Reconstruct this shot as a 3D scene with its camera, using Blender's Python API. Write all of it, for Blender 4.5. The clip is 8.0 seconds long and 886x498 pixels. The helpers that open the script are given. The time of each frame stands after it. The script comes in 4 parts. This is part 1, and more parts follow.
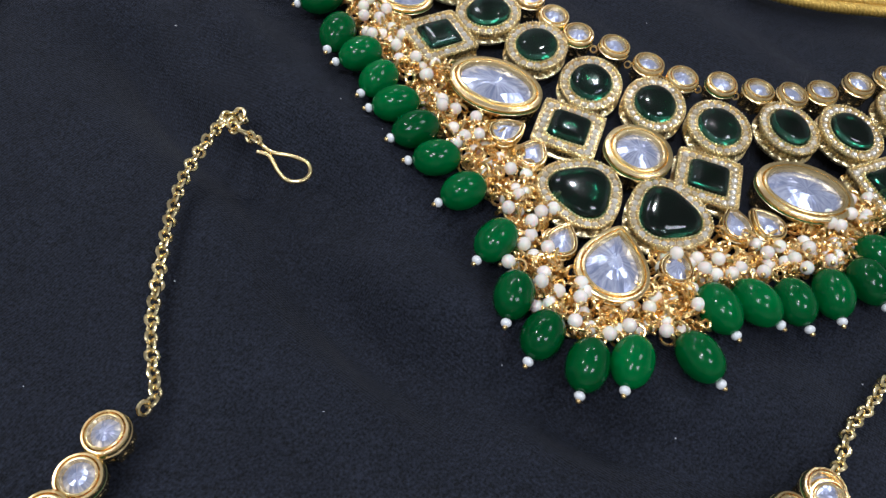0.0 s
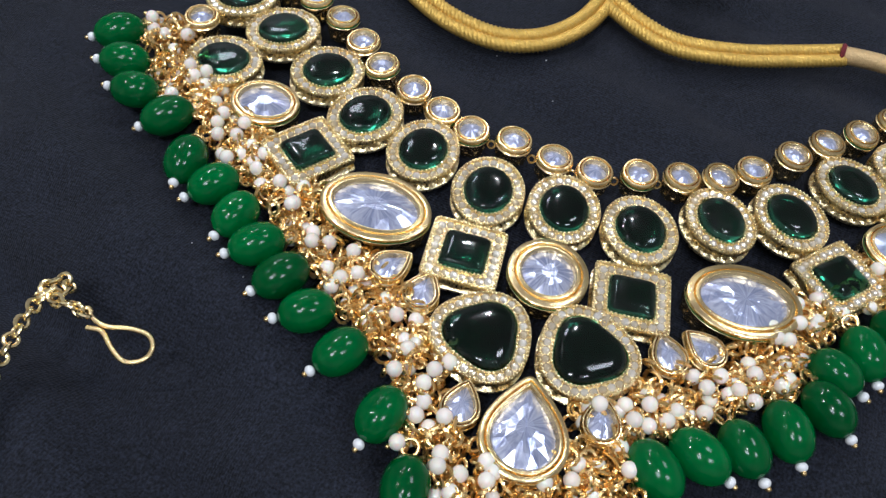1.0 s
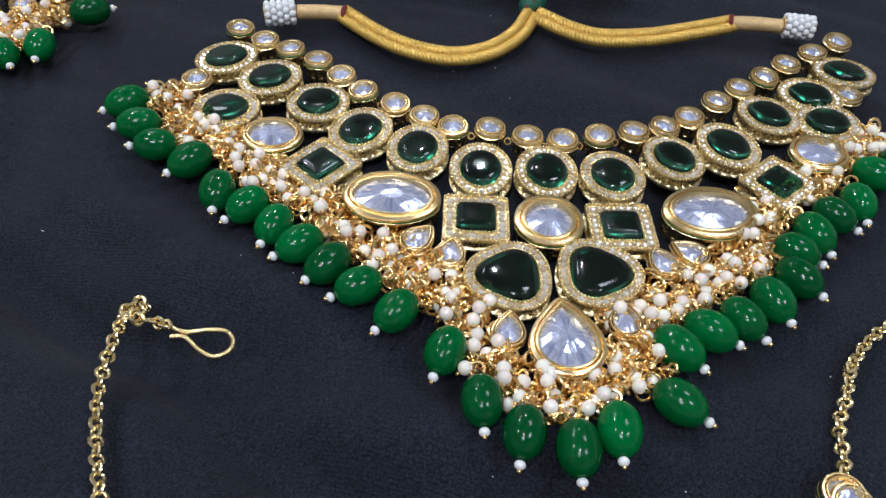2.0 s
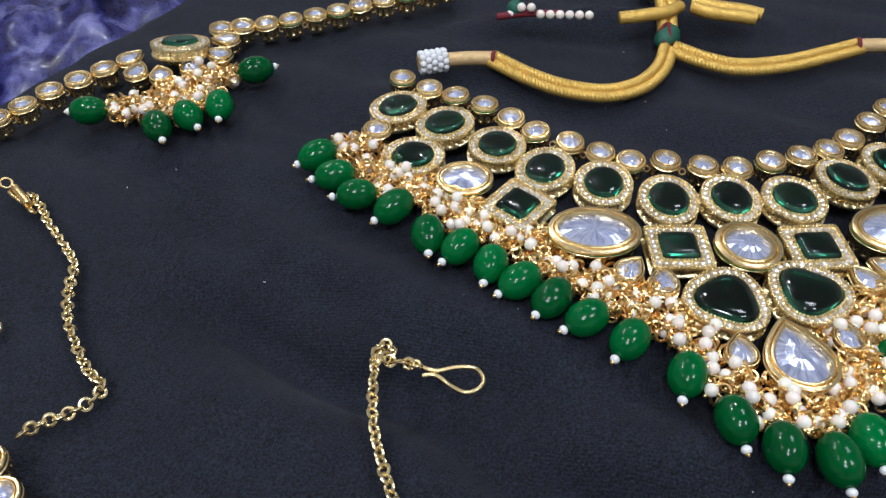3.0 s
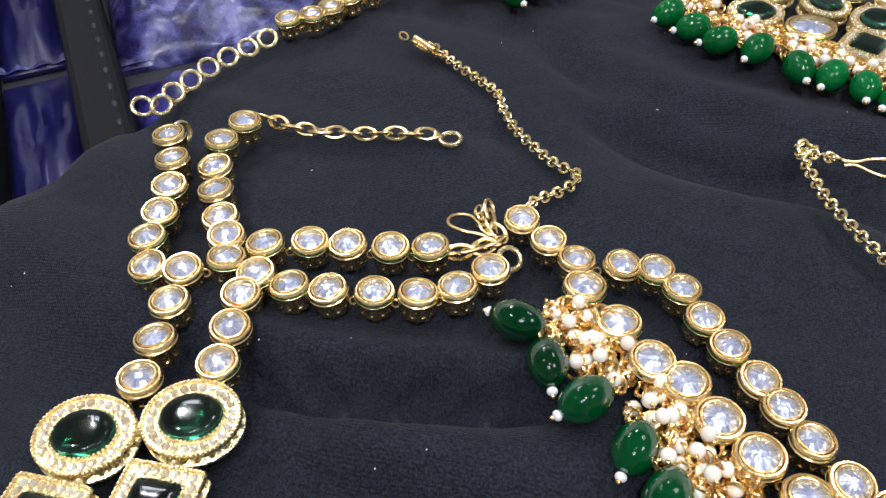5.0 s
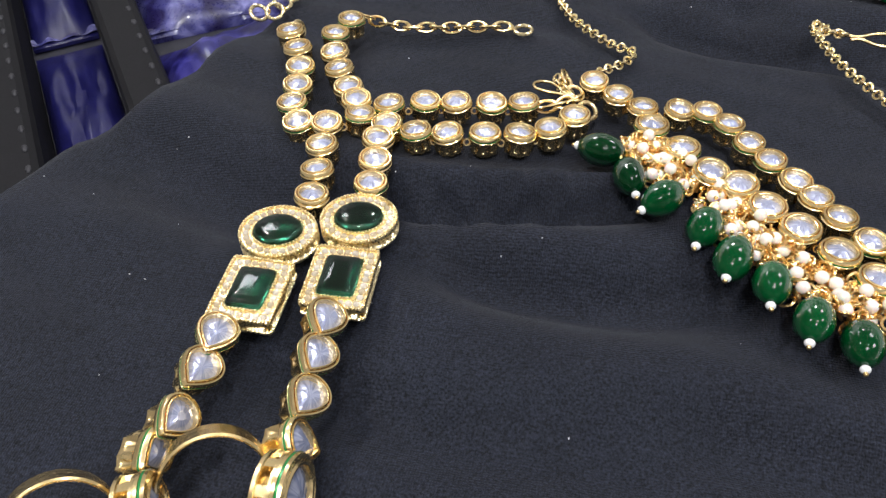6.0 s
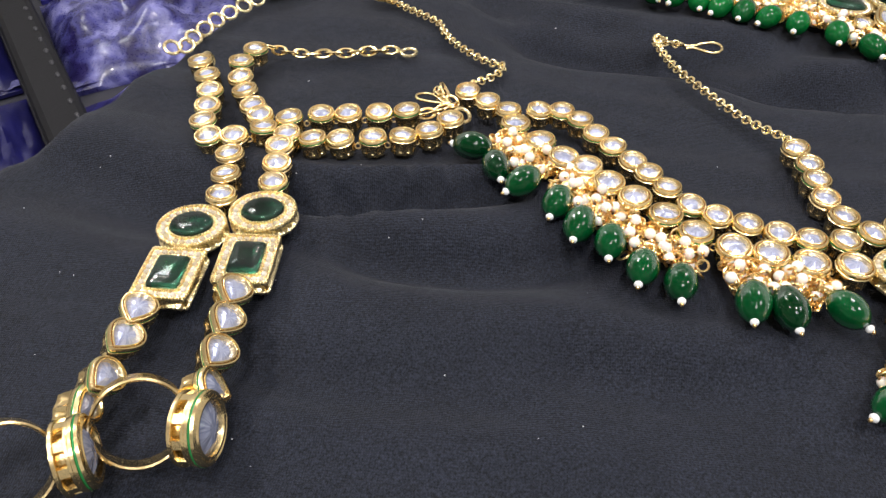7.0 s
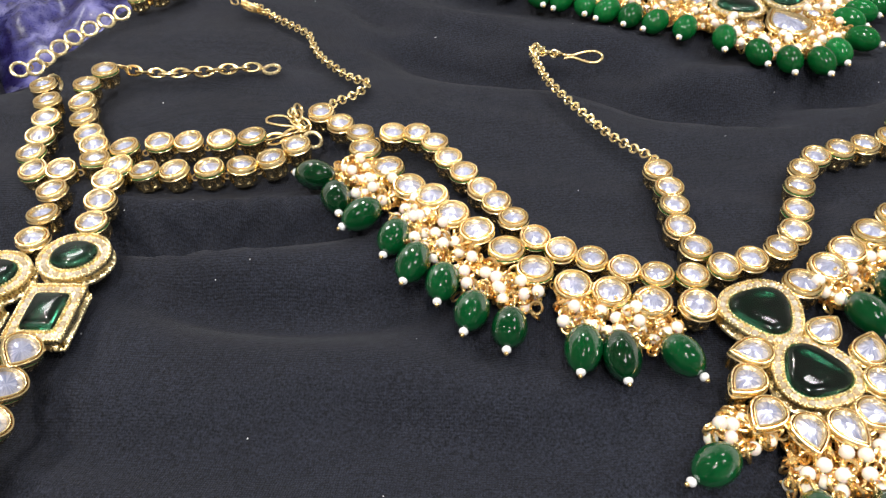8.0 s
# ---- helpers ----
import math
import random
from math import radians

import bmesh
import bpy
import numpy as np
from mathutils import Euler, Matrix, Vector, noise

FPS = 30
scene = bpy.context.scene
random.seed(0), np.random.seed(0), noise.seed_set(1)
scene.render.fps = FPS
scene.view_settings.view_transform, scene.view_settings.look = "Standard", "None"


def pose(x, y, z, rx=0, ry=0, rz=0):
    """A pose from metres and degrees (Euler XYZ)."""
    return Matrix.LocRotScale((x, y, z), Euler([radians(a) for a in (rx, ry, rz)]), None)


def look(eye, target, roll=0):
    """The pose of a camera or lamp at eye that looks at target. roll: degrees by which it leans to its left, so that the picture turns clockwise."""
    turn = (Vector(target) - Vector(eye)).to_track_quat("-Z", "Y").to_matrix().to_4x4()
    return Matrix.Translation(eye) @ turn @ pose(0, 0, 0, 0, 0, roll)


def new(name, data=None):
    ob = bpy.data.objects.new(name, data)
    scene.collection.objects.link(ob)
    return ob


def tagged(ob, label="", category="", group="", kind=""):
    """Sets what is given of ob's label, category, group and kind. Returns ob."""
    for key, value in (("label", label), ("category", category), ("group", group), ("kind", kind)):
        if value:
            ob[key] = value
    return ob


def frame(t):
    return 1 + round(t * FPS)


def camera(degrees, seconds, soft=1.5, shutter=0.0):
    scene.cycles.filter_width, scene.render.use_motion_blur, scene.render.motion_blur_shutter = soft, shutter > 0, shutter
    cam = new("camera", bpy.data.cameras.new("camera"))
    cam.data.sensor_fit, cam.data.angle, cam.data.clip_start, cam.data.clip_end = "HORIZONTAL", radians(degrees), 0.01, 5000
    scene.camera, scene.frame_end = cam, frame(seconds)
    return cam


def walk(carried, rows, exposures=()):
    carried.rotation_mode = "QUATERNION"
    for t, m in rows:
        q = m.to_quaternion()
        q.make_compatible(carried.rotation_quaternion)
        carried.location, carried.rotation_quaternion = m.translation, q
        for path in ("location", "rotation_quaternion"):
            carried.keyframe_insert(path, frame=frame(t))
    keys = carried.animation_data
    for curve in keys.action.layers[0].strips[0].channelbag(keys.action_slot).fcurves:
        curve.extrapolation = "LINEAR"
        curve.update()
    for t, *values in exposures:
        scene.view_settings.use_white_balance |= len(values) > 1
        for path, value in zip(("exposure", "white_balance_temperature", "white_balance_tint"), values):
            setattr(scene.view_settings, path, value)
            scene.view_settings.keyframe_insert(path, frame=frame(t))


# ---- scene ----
# The camera: seconds, eye in metres, yaw, pitch and roll in degrees.
cam = camera(60.0, 8.0, soft=1.4)
PATH = [
    (0, 0.00138, 0.02175, 0.13947, -14.262, -56.012, 12.454),
    (0.5, 0.01703, 0.04380, 0.13560, -14.724, -55.885, 12.641),
    (1, 0.02494, 0.05961, 0.13405, -17.668, -54.881, 9.581),
    (1.2, 0.02325, 0.06021, 0.13270, -20.993, -53.273, 6.896),
    (2.3, -0.02035, 0.02416, 0.14211, -25.342, -47.065, 3.126),
    (2.5, -0.03102, 0.02789, 0.14539, -25.327, -46.818, 2.104),
    (3, -0.05313, 0.04638, 0.14437, -24.456, -46.078, 0.093),
    (3.5, -0.08235, 0.05891, 0.13707, -24.703, -45.279, -0.035),
    (4, -0.11210, 0.05567, 0.13219, -24.388, -45.298, -0.349),
    (4.5, -0.14618, 0.04859, 0.13500, -24.300, -45.840, -0.288),
    (5, -0.17476, 0.03952, 0.13248, -23.847, -46.246, -0.614),
    (5.2, -0.18531, 0.03268, 0.13136, -23.899, -46.607, -0.656),
    (6.3, -0.23585, -0.01474, 0.14095, -26.271, -46.905, -1.879),
    (6.5, -0.23902, -0.02578, 0.14391, -27.280, -45.894, -2.297),
    (7, -0.22896, -0.03600, 0.14658, -31.246, -43.693, -0.598),
    (7.5, -0.20126, -0.03809, 0.14707, -31.433, -43.471, -1.037),
    (8, -0.18072, -0.04168, 0.14639, -31.870, -44.873, -1.626),
]


def carried_pose(x, y, z, yaw, pitch, roll):
    return pose(x, y, z, 0, 0, yaw) @ pose(0, 0, 0, 90 + pitch) @ pose(0, 0, 0, 0, 0, roll)


EXPOSURES = [(0.0, -0.40, 5850, 12), (1.2, -0.40, 5850, 12), (2.5, -0.36, 5850, 12), (3.5, -0.12, 5880, 12), (4.5, 0.08, 6100, 12), (5.2, 0.10, 6200, 12), (6.5, 0.40, 6600, 13), (7.2, 0.46, 6750, 13), (8.0, 0.40, 6850, 13)]
walk(cam, [(t, carried_pose(*row)) for t, *row in PATH], EXPOSURES)

# ---- light: a shop with a pale ceiling and cool white lamps ----
world = bpy.data.worlds.new("shop_air")
world.use_nodes = True
scene.world = world
world.node_tree.nodes["Background"].inputs["Color"].default_value = (0.75, 0.85, 1.0, 1)
world.node_tree.nodes["Background"].inputs["Strength"].default_value = 0.02


def area_lamp(name, x, y, z, sx, sy, watts, colour=(1, 0.97, 0.93), aim=(0, 0.12, 0)):
    data = bpy.data.lights.new(name, "AREA")
    data.shape, data.size, data.size_y, data.energy, data.color = "RECTANGLE", sx, sy, watts, colour
    ob = new(name, data)
    ob.matrix_world = look((x, y, z), aim)
    return ob


# Broad unseen lamps added as fill for the gold and the near sides.
for px, py, watts in ((0.95, 0.3, 9.0), (-0.8, -0.75, 17.0), (0.55, -0.95, 14.0), (-0.2, 2.0, 7.0)):
    area_lamp("soft_fill_light", px, py, 1.87, 0.45, 0.45, watts, (0.94, 0.97, 1.0), (px, py, 0))
for px, py, pz, watts in ((0.42, 1.02, 1.15, 3.0), (-0.35, 1.0, 1.15, 3.6), (-0.75, 0.35, 1.15, 3.8), (-0.30, -0.25, 1.35, 4.2)):
    area_lamp("ceiling_spot_light", px, py, pz, 0.05, 0.05, watts, (1, 0.97, 0.92))

# ---- materials ----
CM = 0.01


def material(name, colour, rough, metal=0.0, vary=0.0, grain=0.0, size=400.0, bump=0.0, spec=0.5, coat=0.0, trans=0.0, sub=0.0, sheen=0.0, rand=0.0):
    """colour, with a stain of size (per metre), a finer grain in roughness and relief, and a change from piece to piece."""
    m = bpy.data.materials.new(name)
    m.use_nodes = True
    nt = m.node_tree
    b = nt.nodes["Principled BSDF"]
    b.inputs["Roughness"].default_value, b.inputs["Metallic"].default_value = rough, metal
    b.inputs["Specular IOR Level"].default_value, b.inputs["Coat Weight"].default_value = spec, coat
    b.inputs["Transmission Weight"].default_value = trans
    b.inputs["Subsurface Weight"].default_value, b.inputs["Subsurface Scale"].default_value = sub, 0.002
    b.inputs["Sheen Weight"].default_value = sheen
    b.inputs["Coat Roughness"].default_value = 0.05
    tc = nt.nodes.new("ShaderNodeTexCoord")
    big = nt.nodes.new("ShaderNodeTexNoise")
    big.inputs["Scale"].default_value, big.inputs["Detail"].default_value = size, 3
    nt.links.new(tc.outputs["Object"], big.inputs["Vector"])
    mix = nt.nodes.new("ShaderNodeMix")
    mix.data_type = "RGBA"
    mix.inputs["A"].default_value = (*[max(0.0, v * (1 - vary)) for v in colour], 1)
    mix.inputs["B"].default_value = (*[min(1.0, v * (1 + vary)) for v in colour], 1)
    nt.links.new(big.outputs["Fac"], mix.inputs["Factor"])
    out = mix.outputs["Result"]
    if rand:
        info, hsv, spread = nt.nodes.new("ShaderNodeObjectInfo"), nt.nodes.new("ShaderNodeHueSaturation"), nt.nodes.new("ShaderNodeMapRange")
        spread.inputs["To Min"].default_value, spread.inputs["To Max"].default_value = 1 - rand, 1 + rand
        nt.links.new(info.outputs["Random"], spread.inputs["Value"])
        nt.links.new(spread.outputs["Result"], hsv.inputs["Value"])
        nt.links.new(out, hsv.inputs["Color"])
        out = hsv.outputs["Color"]
    nt.links.new(out, b.inputs["Base Color"])
    if grain or bump:
        fine = nt.nodes.new("ShaderNodeTexNoise")
        fine.inputs["Scale"].default_value, fine.inputs["Detail"].default_value = size * 6, 4
        nt.links.new(tc.outputs["Object"], fine.inputs["Vector"])
        if grain:
            r = nt.nodes.new("ShaderNodeMapRange")
            r.inputs["To Min"].default_value, r.inputs["To Max"].default_value = max(0.02, rough - grain), rough + grain
            nt.links.new(fine.outputs["Fac"], r.inputs["Value"])
            nt.links.new(r.outputs["Result"], b.inputs["Roughness"])
        if bump:
            bp = nt.nodes.new("ShaderNodeBump")
            bp.inputs["Strength"].default_value, bp.inputs["Distance"].default_value = bump, 0.0003
            nt.links.new(fine.outputs["Fac"], bp.inputs["Height"])
            nt.links.new(bp.outputs["Normal"], b.inputs["Normal"])
    return m


gold = material("polished_gold", (0.94, 0.675, 0.345), 0.24, 1.0, 0.20, 0.10, 260, 0.18)
pale_gold = material("pale_gold", (0.90, 0.72, 0.42), 0.28, 1.0, 0.18, 0.12, 300, 0.25)
wire_gold = material("wire_gold", (1.0, 0.67, 0.30), 0.28, 1.0, 0.10, 0.08, 300)
chain_gold = material("chain_gold", (0.95, 0.75, 0.42), 0.22, 1.0, 0.12, 0.08, 300)
crystal = material("foiled_crystal", (0.56, 0.60, 0.80), 0.18, 0.60, 0.20, 0.08, 150, 0.25, coat=0.5, rand=0.10)
pave = material("pave_crystal", (0.90, 0.86, 0.76), 0.14, 0.6, 0.10, 0.05, 900, coat=0.3)
emerald = material("dark_emerald_glass", (0.03, 0.26, 0.135), 0.09, 0.0, 0.3, 0.02, 150, 0.03, spec=0.42, trans=1.0)
# bright green that stands in for light passing through the stone's edge
emerald_rim = material("green_edge_glow", (0.004, 0.24, 0.03), 0.30, 0.2, 0.6, 0.05, 500, spec=0.5)
emerald_base = material("dark_foil", (0.003, 0.012, 0.016), 0.40, 0.0, 0.6, 0.10, 300, 0.4, spec=0.3)
jade = material("green_glass_bead", (0.0004, 0.094, 0.019), 0.13, 0.0, 0.4, 0.05, 200, 0.05, spec=0.28, coat=0.0, sub=0.25, rand=0.35)
jade_clear = material("clear_green_glass_bead", (0.0001, 0.044, 0.011), 0.08, 0.0, 0.5, 0.05, 220, 0.05, spec=0.13, coat=0.0, trans=0.2, rand=0.45)
pearl_mat = material("pearl", (0.86, 0.78, 0.69), 0.20, 0.0, 0.06, 0.06, 700, 0.05, spec=0.6, coat=0.5, sub=0.25, rand=0.10)
seed_mat = material("white_seed_bead", (0.82, 0.83, 0.84), 0.22, 0.0, 0.06, 0.05, 900, spec=0.6)
enamel = material("green_enamel", (0.02, 0.22, 0.06), 0.2, 0.2, 0.3, 0.05, 600)
cord_mat = material("gold_cord", (0.74, 0.48, 0.11), 0.36, 0.6, 0.25, 0.15, 500, 0.8)
thread_mat = material("gold_thread_wrap", (0.72, 0.50, 0.24), 0.42, 0.4, 0.2, 0.12, 700, 0.7)
red_mat = material("maroon_thread", (0.16, 0.012, 0.02), 0.7, 0.0, 0.3, 0.1, 900, 0.5)
green_thread = material("green_thread", (0.01, 0.10, 0.06), 0.5, 0.0, 0.3, 0.1, 900, 0.5)
cloth_mat = material("black_cloth", (0.0090, 0.0107, 0.0170), 0.78, 0.0, 0.30, 0.1, 45, 0.0, spec=0.18, sheen=0.05)
lint_mat = material("white_lint", (0.7, 0.7, 0.72), 0.8)
packet_mat = material("violet_plastic", (0.020, 0.018, 0.15), 0.34, 0.0, 0.5, 0.15, 60, 0.5, spec=0.5, coat=0.2)
packet_pale = material("clear_plastic", (0.05, 0.05, 0.20), 0.3, 0.0, 0.6, 0.15, 70, 0.5, spec=0.5, coat=0.2)
packet_dark = material("navy_plastic", (0.008, 0.008, 0.07), 0.35, 0.0, 0.5, 0.15, 60, 0.4, spec=0.5)
strap_mat = material("dark_grey_plastic", (0.0075, 0.0075, 0.0095), 0.7, 0.0, 0.3, 0.1, 80, 0.3, spec=0.25)
wall_mat = material("pale_wall_paint", (0.80, 0.79, 0.77), 0.8, 0.0, 0.05, 0.05, 3)
ceiling_mat = material("white_ceiling_paint", (0.78, 0.78, 0.78), 0.85, 0.0, 0.04, 0.05, 3)
floor_mat = material("beige_bounce_floor", (0.42, 0.39, 0.35), 0.4, 0.0, 0.15, 0.1, 3)
shelf_mat = material("dark_shelf_board", (0.02, 0.02, 0.03), 0.6, 0.0, 0.2, 0.1, 20)


def weave(m):
    """A fine twill relief on the cloth."""
    nt = m.node_tree
    b = nt.nodes["Principled BSDF"]
    tc = nt.nodes.new("ShaderNodeTexCoord")
    mp = nt.nodes.new("ShaderNodeMapping")
    mp.inputs["Rotation"].default_value = (0, 0, radians(38))
    nt.links.new(tc.outputs["Object"], mp.inputs["Vector"])
    total = None
    for axis in ("X", "Y"):
        w = nt.nodes.new("ShaderNodeTexWave")
        w.bands_direction = axis
        w.inputs["Scale"].default_value, w.inputs["Distortion"].default_value = 530 if axis == "X" else 470, 3.5
        w.inputs["Detail"].default_value, w.inputs["Detail Scale"].default_value = 2, 2
        nt.links.new(mp.outputs["Vector"], w.inputs["Vector"])
        if total is None:
            total = w.outputs["Fac"]
        else:
            add = nt.nodes.new("ShaderNodeMath")
            nt.links.new(total, add.inputs[0])
            nt.links.new(w.outputs["Fac"], add.inputs[1])
            total = add.outputs["Value"]
    nap = nt.nodes.new("ShaderNodeTexNoise")
    nap.inputs["Scale"].default_value, nap.inputs["Detail"].default_value = 1700, 4
    nt.links.new(tc.outputs["Object"], nap.inputs["Vector"])
    add = nt.nodes.new("ShaderNodeMath")
    nt.links.new(total, add.inputs[0])
    nt.links.new(nap.outputs["Fac"], add.inputs[1])
    dust = nt.nodes.new("ShaderNodeMapRange")
    dust.inputs["From Min"].default_value, dust.inputs["From Max"].default_value = 0.35, 0.75
    dust.inputs["To Min"].default_value, dust.inputs["To Max"].default_value = 0.40, 2.5
    nt.links.new(nap.outputs["Fac"], dust.inputs["Value"])
    hsv = nt.nodes.new("ShaderNodeHueSaturation")
    nt.links.new(dust.outputs["Result"], hsv.inputs["Value"])
    nt.links.new(b.inputs["Base Color"].links[0].from_socket, hsv.inputs["Color"])
    nt.links.new(hsv.outputs["Color"], b.inputs["Base Color"])
    bp = nt.nodes.new("ShaderNodeBump")
    bp.inputs["Strength"].default_value, bp.inputs["Distance"].default_value = 0.42, 0.0002
    nt.links.new(add.outputs["Value"], bp.inputs["Height"])
    nt.links.new(bp.outputs["Normal"], b.inputs["Normal"])


weave(cloth_mat)


def foil_glints(m):
    """Glints painted into the colour: streaks that fan out from the middle of a foiled stone."""
    nt = m.node_tree
    b = nt.nodes["Principled BSDF"]
    tc, split, turn = nt.nodes.new("ShaderNodeTexCoord"), nt.nodes.new("ShaderNodeSeparateXYZ"), nt.nodes.new("ShaderNodeMath")
    turn.operation = "ARCTAN2"
    nt.links.new(tc.outputs["Object"], split.inputs["Vector"])
    nt.links.new(split.outputs["Y"], turn.inputs[0])
    nt.links.new(split.outputs["X"], turn.inputs[1])
    far = nt.nodes.new("ShaderNodeVectorMath")
    far.operation = "LENGTH"
    nt.links.new(tc.outputs["Object"], far.inputs[0])
    info = nt.nodes.new("ShaderNodeObjectInfo")
    spot = nt.nodes.new("ShaderNodeCombineXYZ")
    for socket, source, scale in (("X", turn.outputs["Value"], 2.6), ("Y", far.outputs["Value"], 420.0), ("Z", info.outputs["Random"], 40.0)):
        times = nt.nodes.new("ShaderNodeMath")
        times.operation = "MULTIPLY"
        times.inputs[1].default_value = scale
        nt.links.new(source, times.inputs[0])
        nt.links.new(times.outputs["Value"], spot.inputs[socket])
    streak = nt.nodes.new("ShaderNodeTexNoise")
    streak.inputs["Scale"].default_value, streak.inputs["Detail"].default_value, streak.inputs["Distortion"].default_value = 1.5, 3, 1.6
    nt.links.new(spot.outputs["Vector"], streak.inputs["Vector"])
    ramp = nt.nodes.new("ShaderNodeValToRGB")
    # dark and bright ends of the painted reflections
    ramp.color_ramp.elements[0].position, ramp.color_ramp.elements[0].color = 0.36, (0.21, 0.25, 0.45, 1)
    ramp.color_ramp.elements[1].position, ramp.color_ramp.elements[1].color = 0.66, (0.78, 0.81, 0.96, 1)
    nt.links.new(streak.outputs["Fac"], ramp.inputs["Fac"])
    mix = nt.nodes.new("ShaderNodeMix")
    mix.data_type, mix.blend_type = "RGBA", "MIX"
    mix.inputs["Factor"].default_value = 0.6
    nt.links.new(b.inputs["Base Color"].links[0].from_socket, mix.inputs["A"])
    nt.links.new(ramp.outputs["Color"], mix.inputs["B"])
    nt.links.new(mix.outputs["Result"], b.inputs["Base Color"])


def by_island(m, dark, pale):
    """A change of colour from one small crystal to the next."""
    nt = m.node_tree
    geo, mix = nt.nodes.new("ShaderNodeNewGeometry"), nt.nodes.new("ShaderNodeMix")
    mix.data_type = "RGBA"
    mix.inputs["A"].default_value, mix.inputs["B"].default_value = (*dark, 1), (*pale, 1)
    nt.links.new(geo.outputs["Random Per Island"], mix.inputs["Factor"])
    nt.links.new(mix.outputs["Result"], nt.nodes["Principled BSDF"].inputs["Base Color"])


def contents_and_gloss(m):
    """Dark goods and white slips through a thin plastic skin, with pale gloss painted into the colour."""
    nt = m.node_tree
    b = nt.nodes["Principled BSDF"]
    tc, spots, ramp, mix = nt.nodes.new("ShaderNodeTexCoord"), nt.nodes.new("ShaderNodeTexNoise"), nt.nodes.new("ShaderNodeValToRGB"), nt.nodes.new("ShaderNodeMix")
    spots.inputs["Scale"].default_value, spots.inputs["Detail"].default_value, spots.inputs["Distortion"].default_value = 38, 3, 0.6
    nt.links.new(tc.outputs["Object"], spots.inputs["Vector"])
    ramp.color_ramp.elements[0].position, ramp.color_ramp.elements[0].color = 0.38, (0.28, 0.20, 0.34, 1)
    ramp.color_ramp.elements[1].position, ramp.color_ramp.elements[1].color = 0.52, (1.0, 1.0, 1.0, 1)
    # brightest patches: glossy highlights put into the base colour
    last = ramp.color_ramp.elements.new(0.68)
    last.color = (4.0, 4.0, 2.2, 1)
    nt.links.new(spots.outputs["Fac"], ramp.inputs["Fac"])
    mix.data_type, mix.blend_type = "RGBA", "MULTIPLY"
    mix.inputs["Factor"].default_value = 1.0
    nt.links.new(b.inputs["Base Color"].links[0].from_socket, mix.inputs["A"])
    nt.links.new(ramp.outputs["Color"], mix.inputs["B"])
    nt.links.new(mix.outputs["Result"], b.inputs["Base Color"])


foil_glints(crystal)
by_island(pave, (0.72, 0.59, 0.38), (1.0, 0.96, 0.88))
contents_and_gloss(packet_mat)
contents_and_gloss(packet_pale)
jade.node_tree.nodes["Principled BSDF"].inputs["Subsurface Radius"].default_value = (0.2, 1.0, 0.35)

# ---- mesh helpers (all lengths in centimetres) ----
RNG = random.Random(7)


def mesh_of(name, verts, faces, mat, sharp=35):
    me = bpy.data.meshes.new(name)
    me.from_pydata([(x * CM, y * CM, z * CM) for x, y, z in verts], [], faces)
    me.materials.append(mat)
    me.polygons.foreach_set("use_smooth", [sharp > 0] * len(me.polygons))
    if sharp > 0:
        me.set_sharp_from_angle(angle=radians(sharp))
    me.update()
    return me


def joined(*pieces):
    """Several (verts, faces) as one."""
    verts, faces = [], []
    for v, f in pieces:
        n = len(verts)
        verts += v
        faces += [tuple(i + n for i in q) for q in f]
    return verts, faces


def part(name, me, parent, m=None, label=""):
    ob = new(name, me)
    ob.parent = parent
    if m is not None:
        ob.matrix_local = m
    return tagged(ob, label=label)


def thing(name, label, category, group=""):
    return tagged(new(name), label, category, group)


def at(x, y, z=0.0, rx=0, ry=0, rz=0):
    return pose(x * CM, y * CM, z * CM, rx, ry, rz)


def normals_of(outline):
    n = len(outline)
    out = []
    for i in range(n):
        (x0, y0), (x1, y1) = outline[i - 1], outline[(i + 1) % n]
        dx, dy = x1 - x0, y1 - y0
        d = math.hypot(dx, dy) or 1
        out.append((dy / d, -dx / d))
    return out


def inset(outline, d):
    return [(x - nx * d, y - ny * d) for (x, y), (nx, ny) in zip(outline, normals_of(outline))]


def rings(outline, profile, closed=True):
    """A body swept round an outline: profile rows of (inset, z)."""
    verts, faces, n, k = [], [], len(outline), len(profile)
    for d, z in profile:
        verts += [(x, y, z) for x, y in inset(outline, d)]
    for j in range(k if closed else k - 1):
        a, b = j * n, ((j + 1) % k) * n
        for i in range(n):
            faces.append((a + i, a + (i + 1) % n, b + (i + 1) % n, b + i))
    return verts, faces


def oval(a, b, n=48, power=2.0):
    pts = []
    for i in range(n):
        t = 2 * math.pi * i / n
        cx, cy = math.cos(t), math.sin(t)
        pts.append((a * math.copysign(abs(cx) ** (2 / power), cx), b * math.copysign(abs(cy) ** (2 / power), cy)))
    return pts


def drop(length, width, n=54):
    """A teardrop, its point towards +y."""
    pts = []
    for i in range(n):
        t = 2 * math.pi * i / n
        s = (math.sin(t) + 1) / 2
        pts.append((width / 2 * math.cos(t) * (1 - 0.62 * s ** 2.2) * 1.06, length / 2 * math.sin(t)))
    return pts


def trillion(r, n=40, k=0.10):
    return [(r * (1 + k * math.cos(3 * t)) * math.cos(t), r * (1 + k * math.cos(3 * t)) * math.sin(t)) for t in [2 * math.pi * i / n for i in range(n)]]


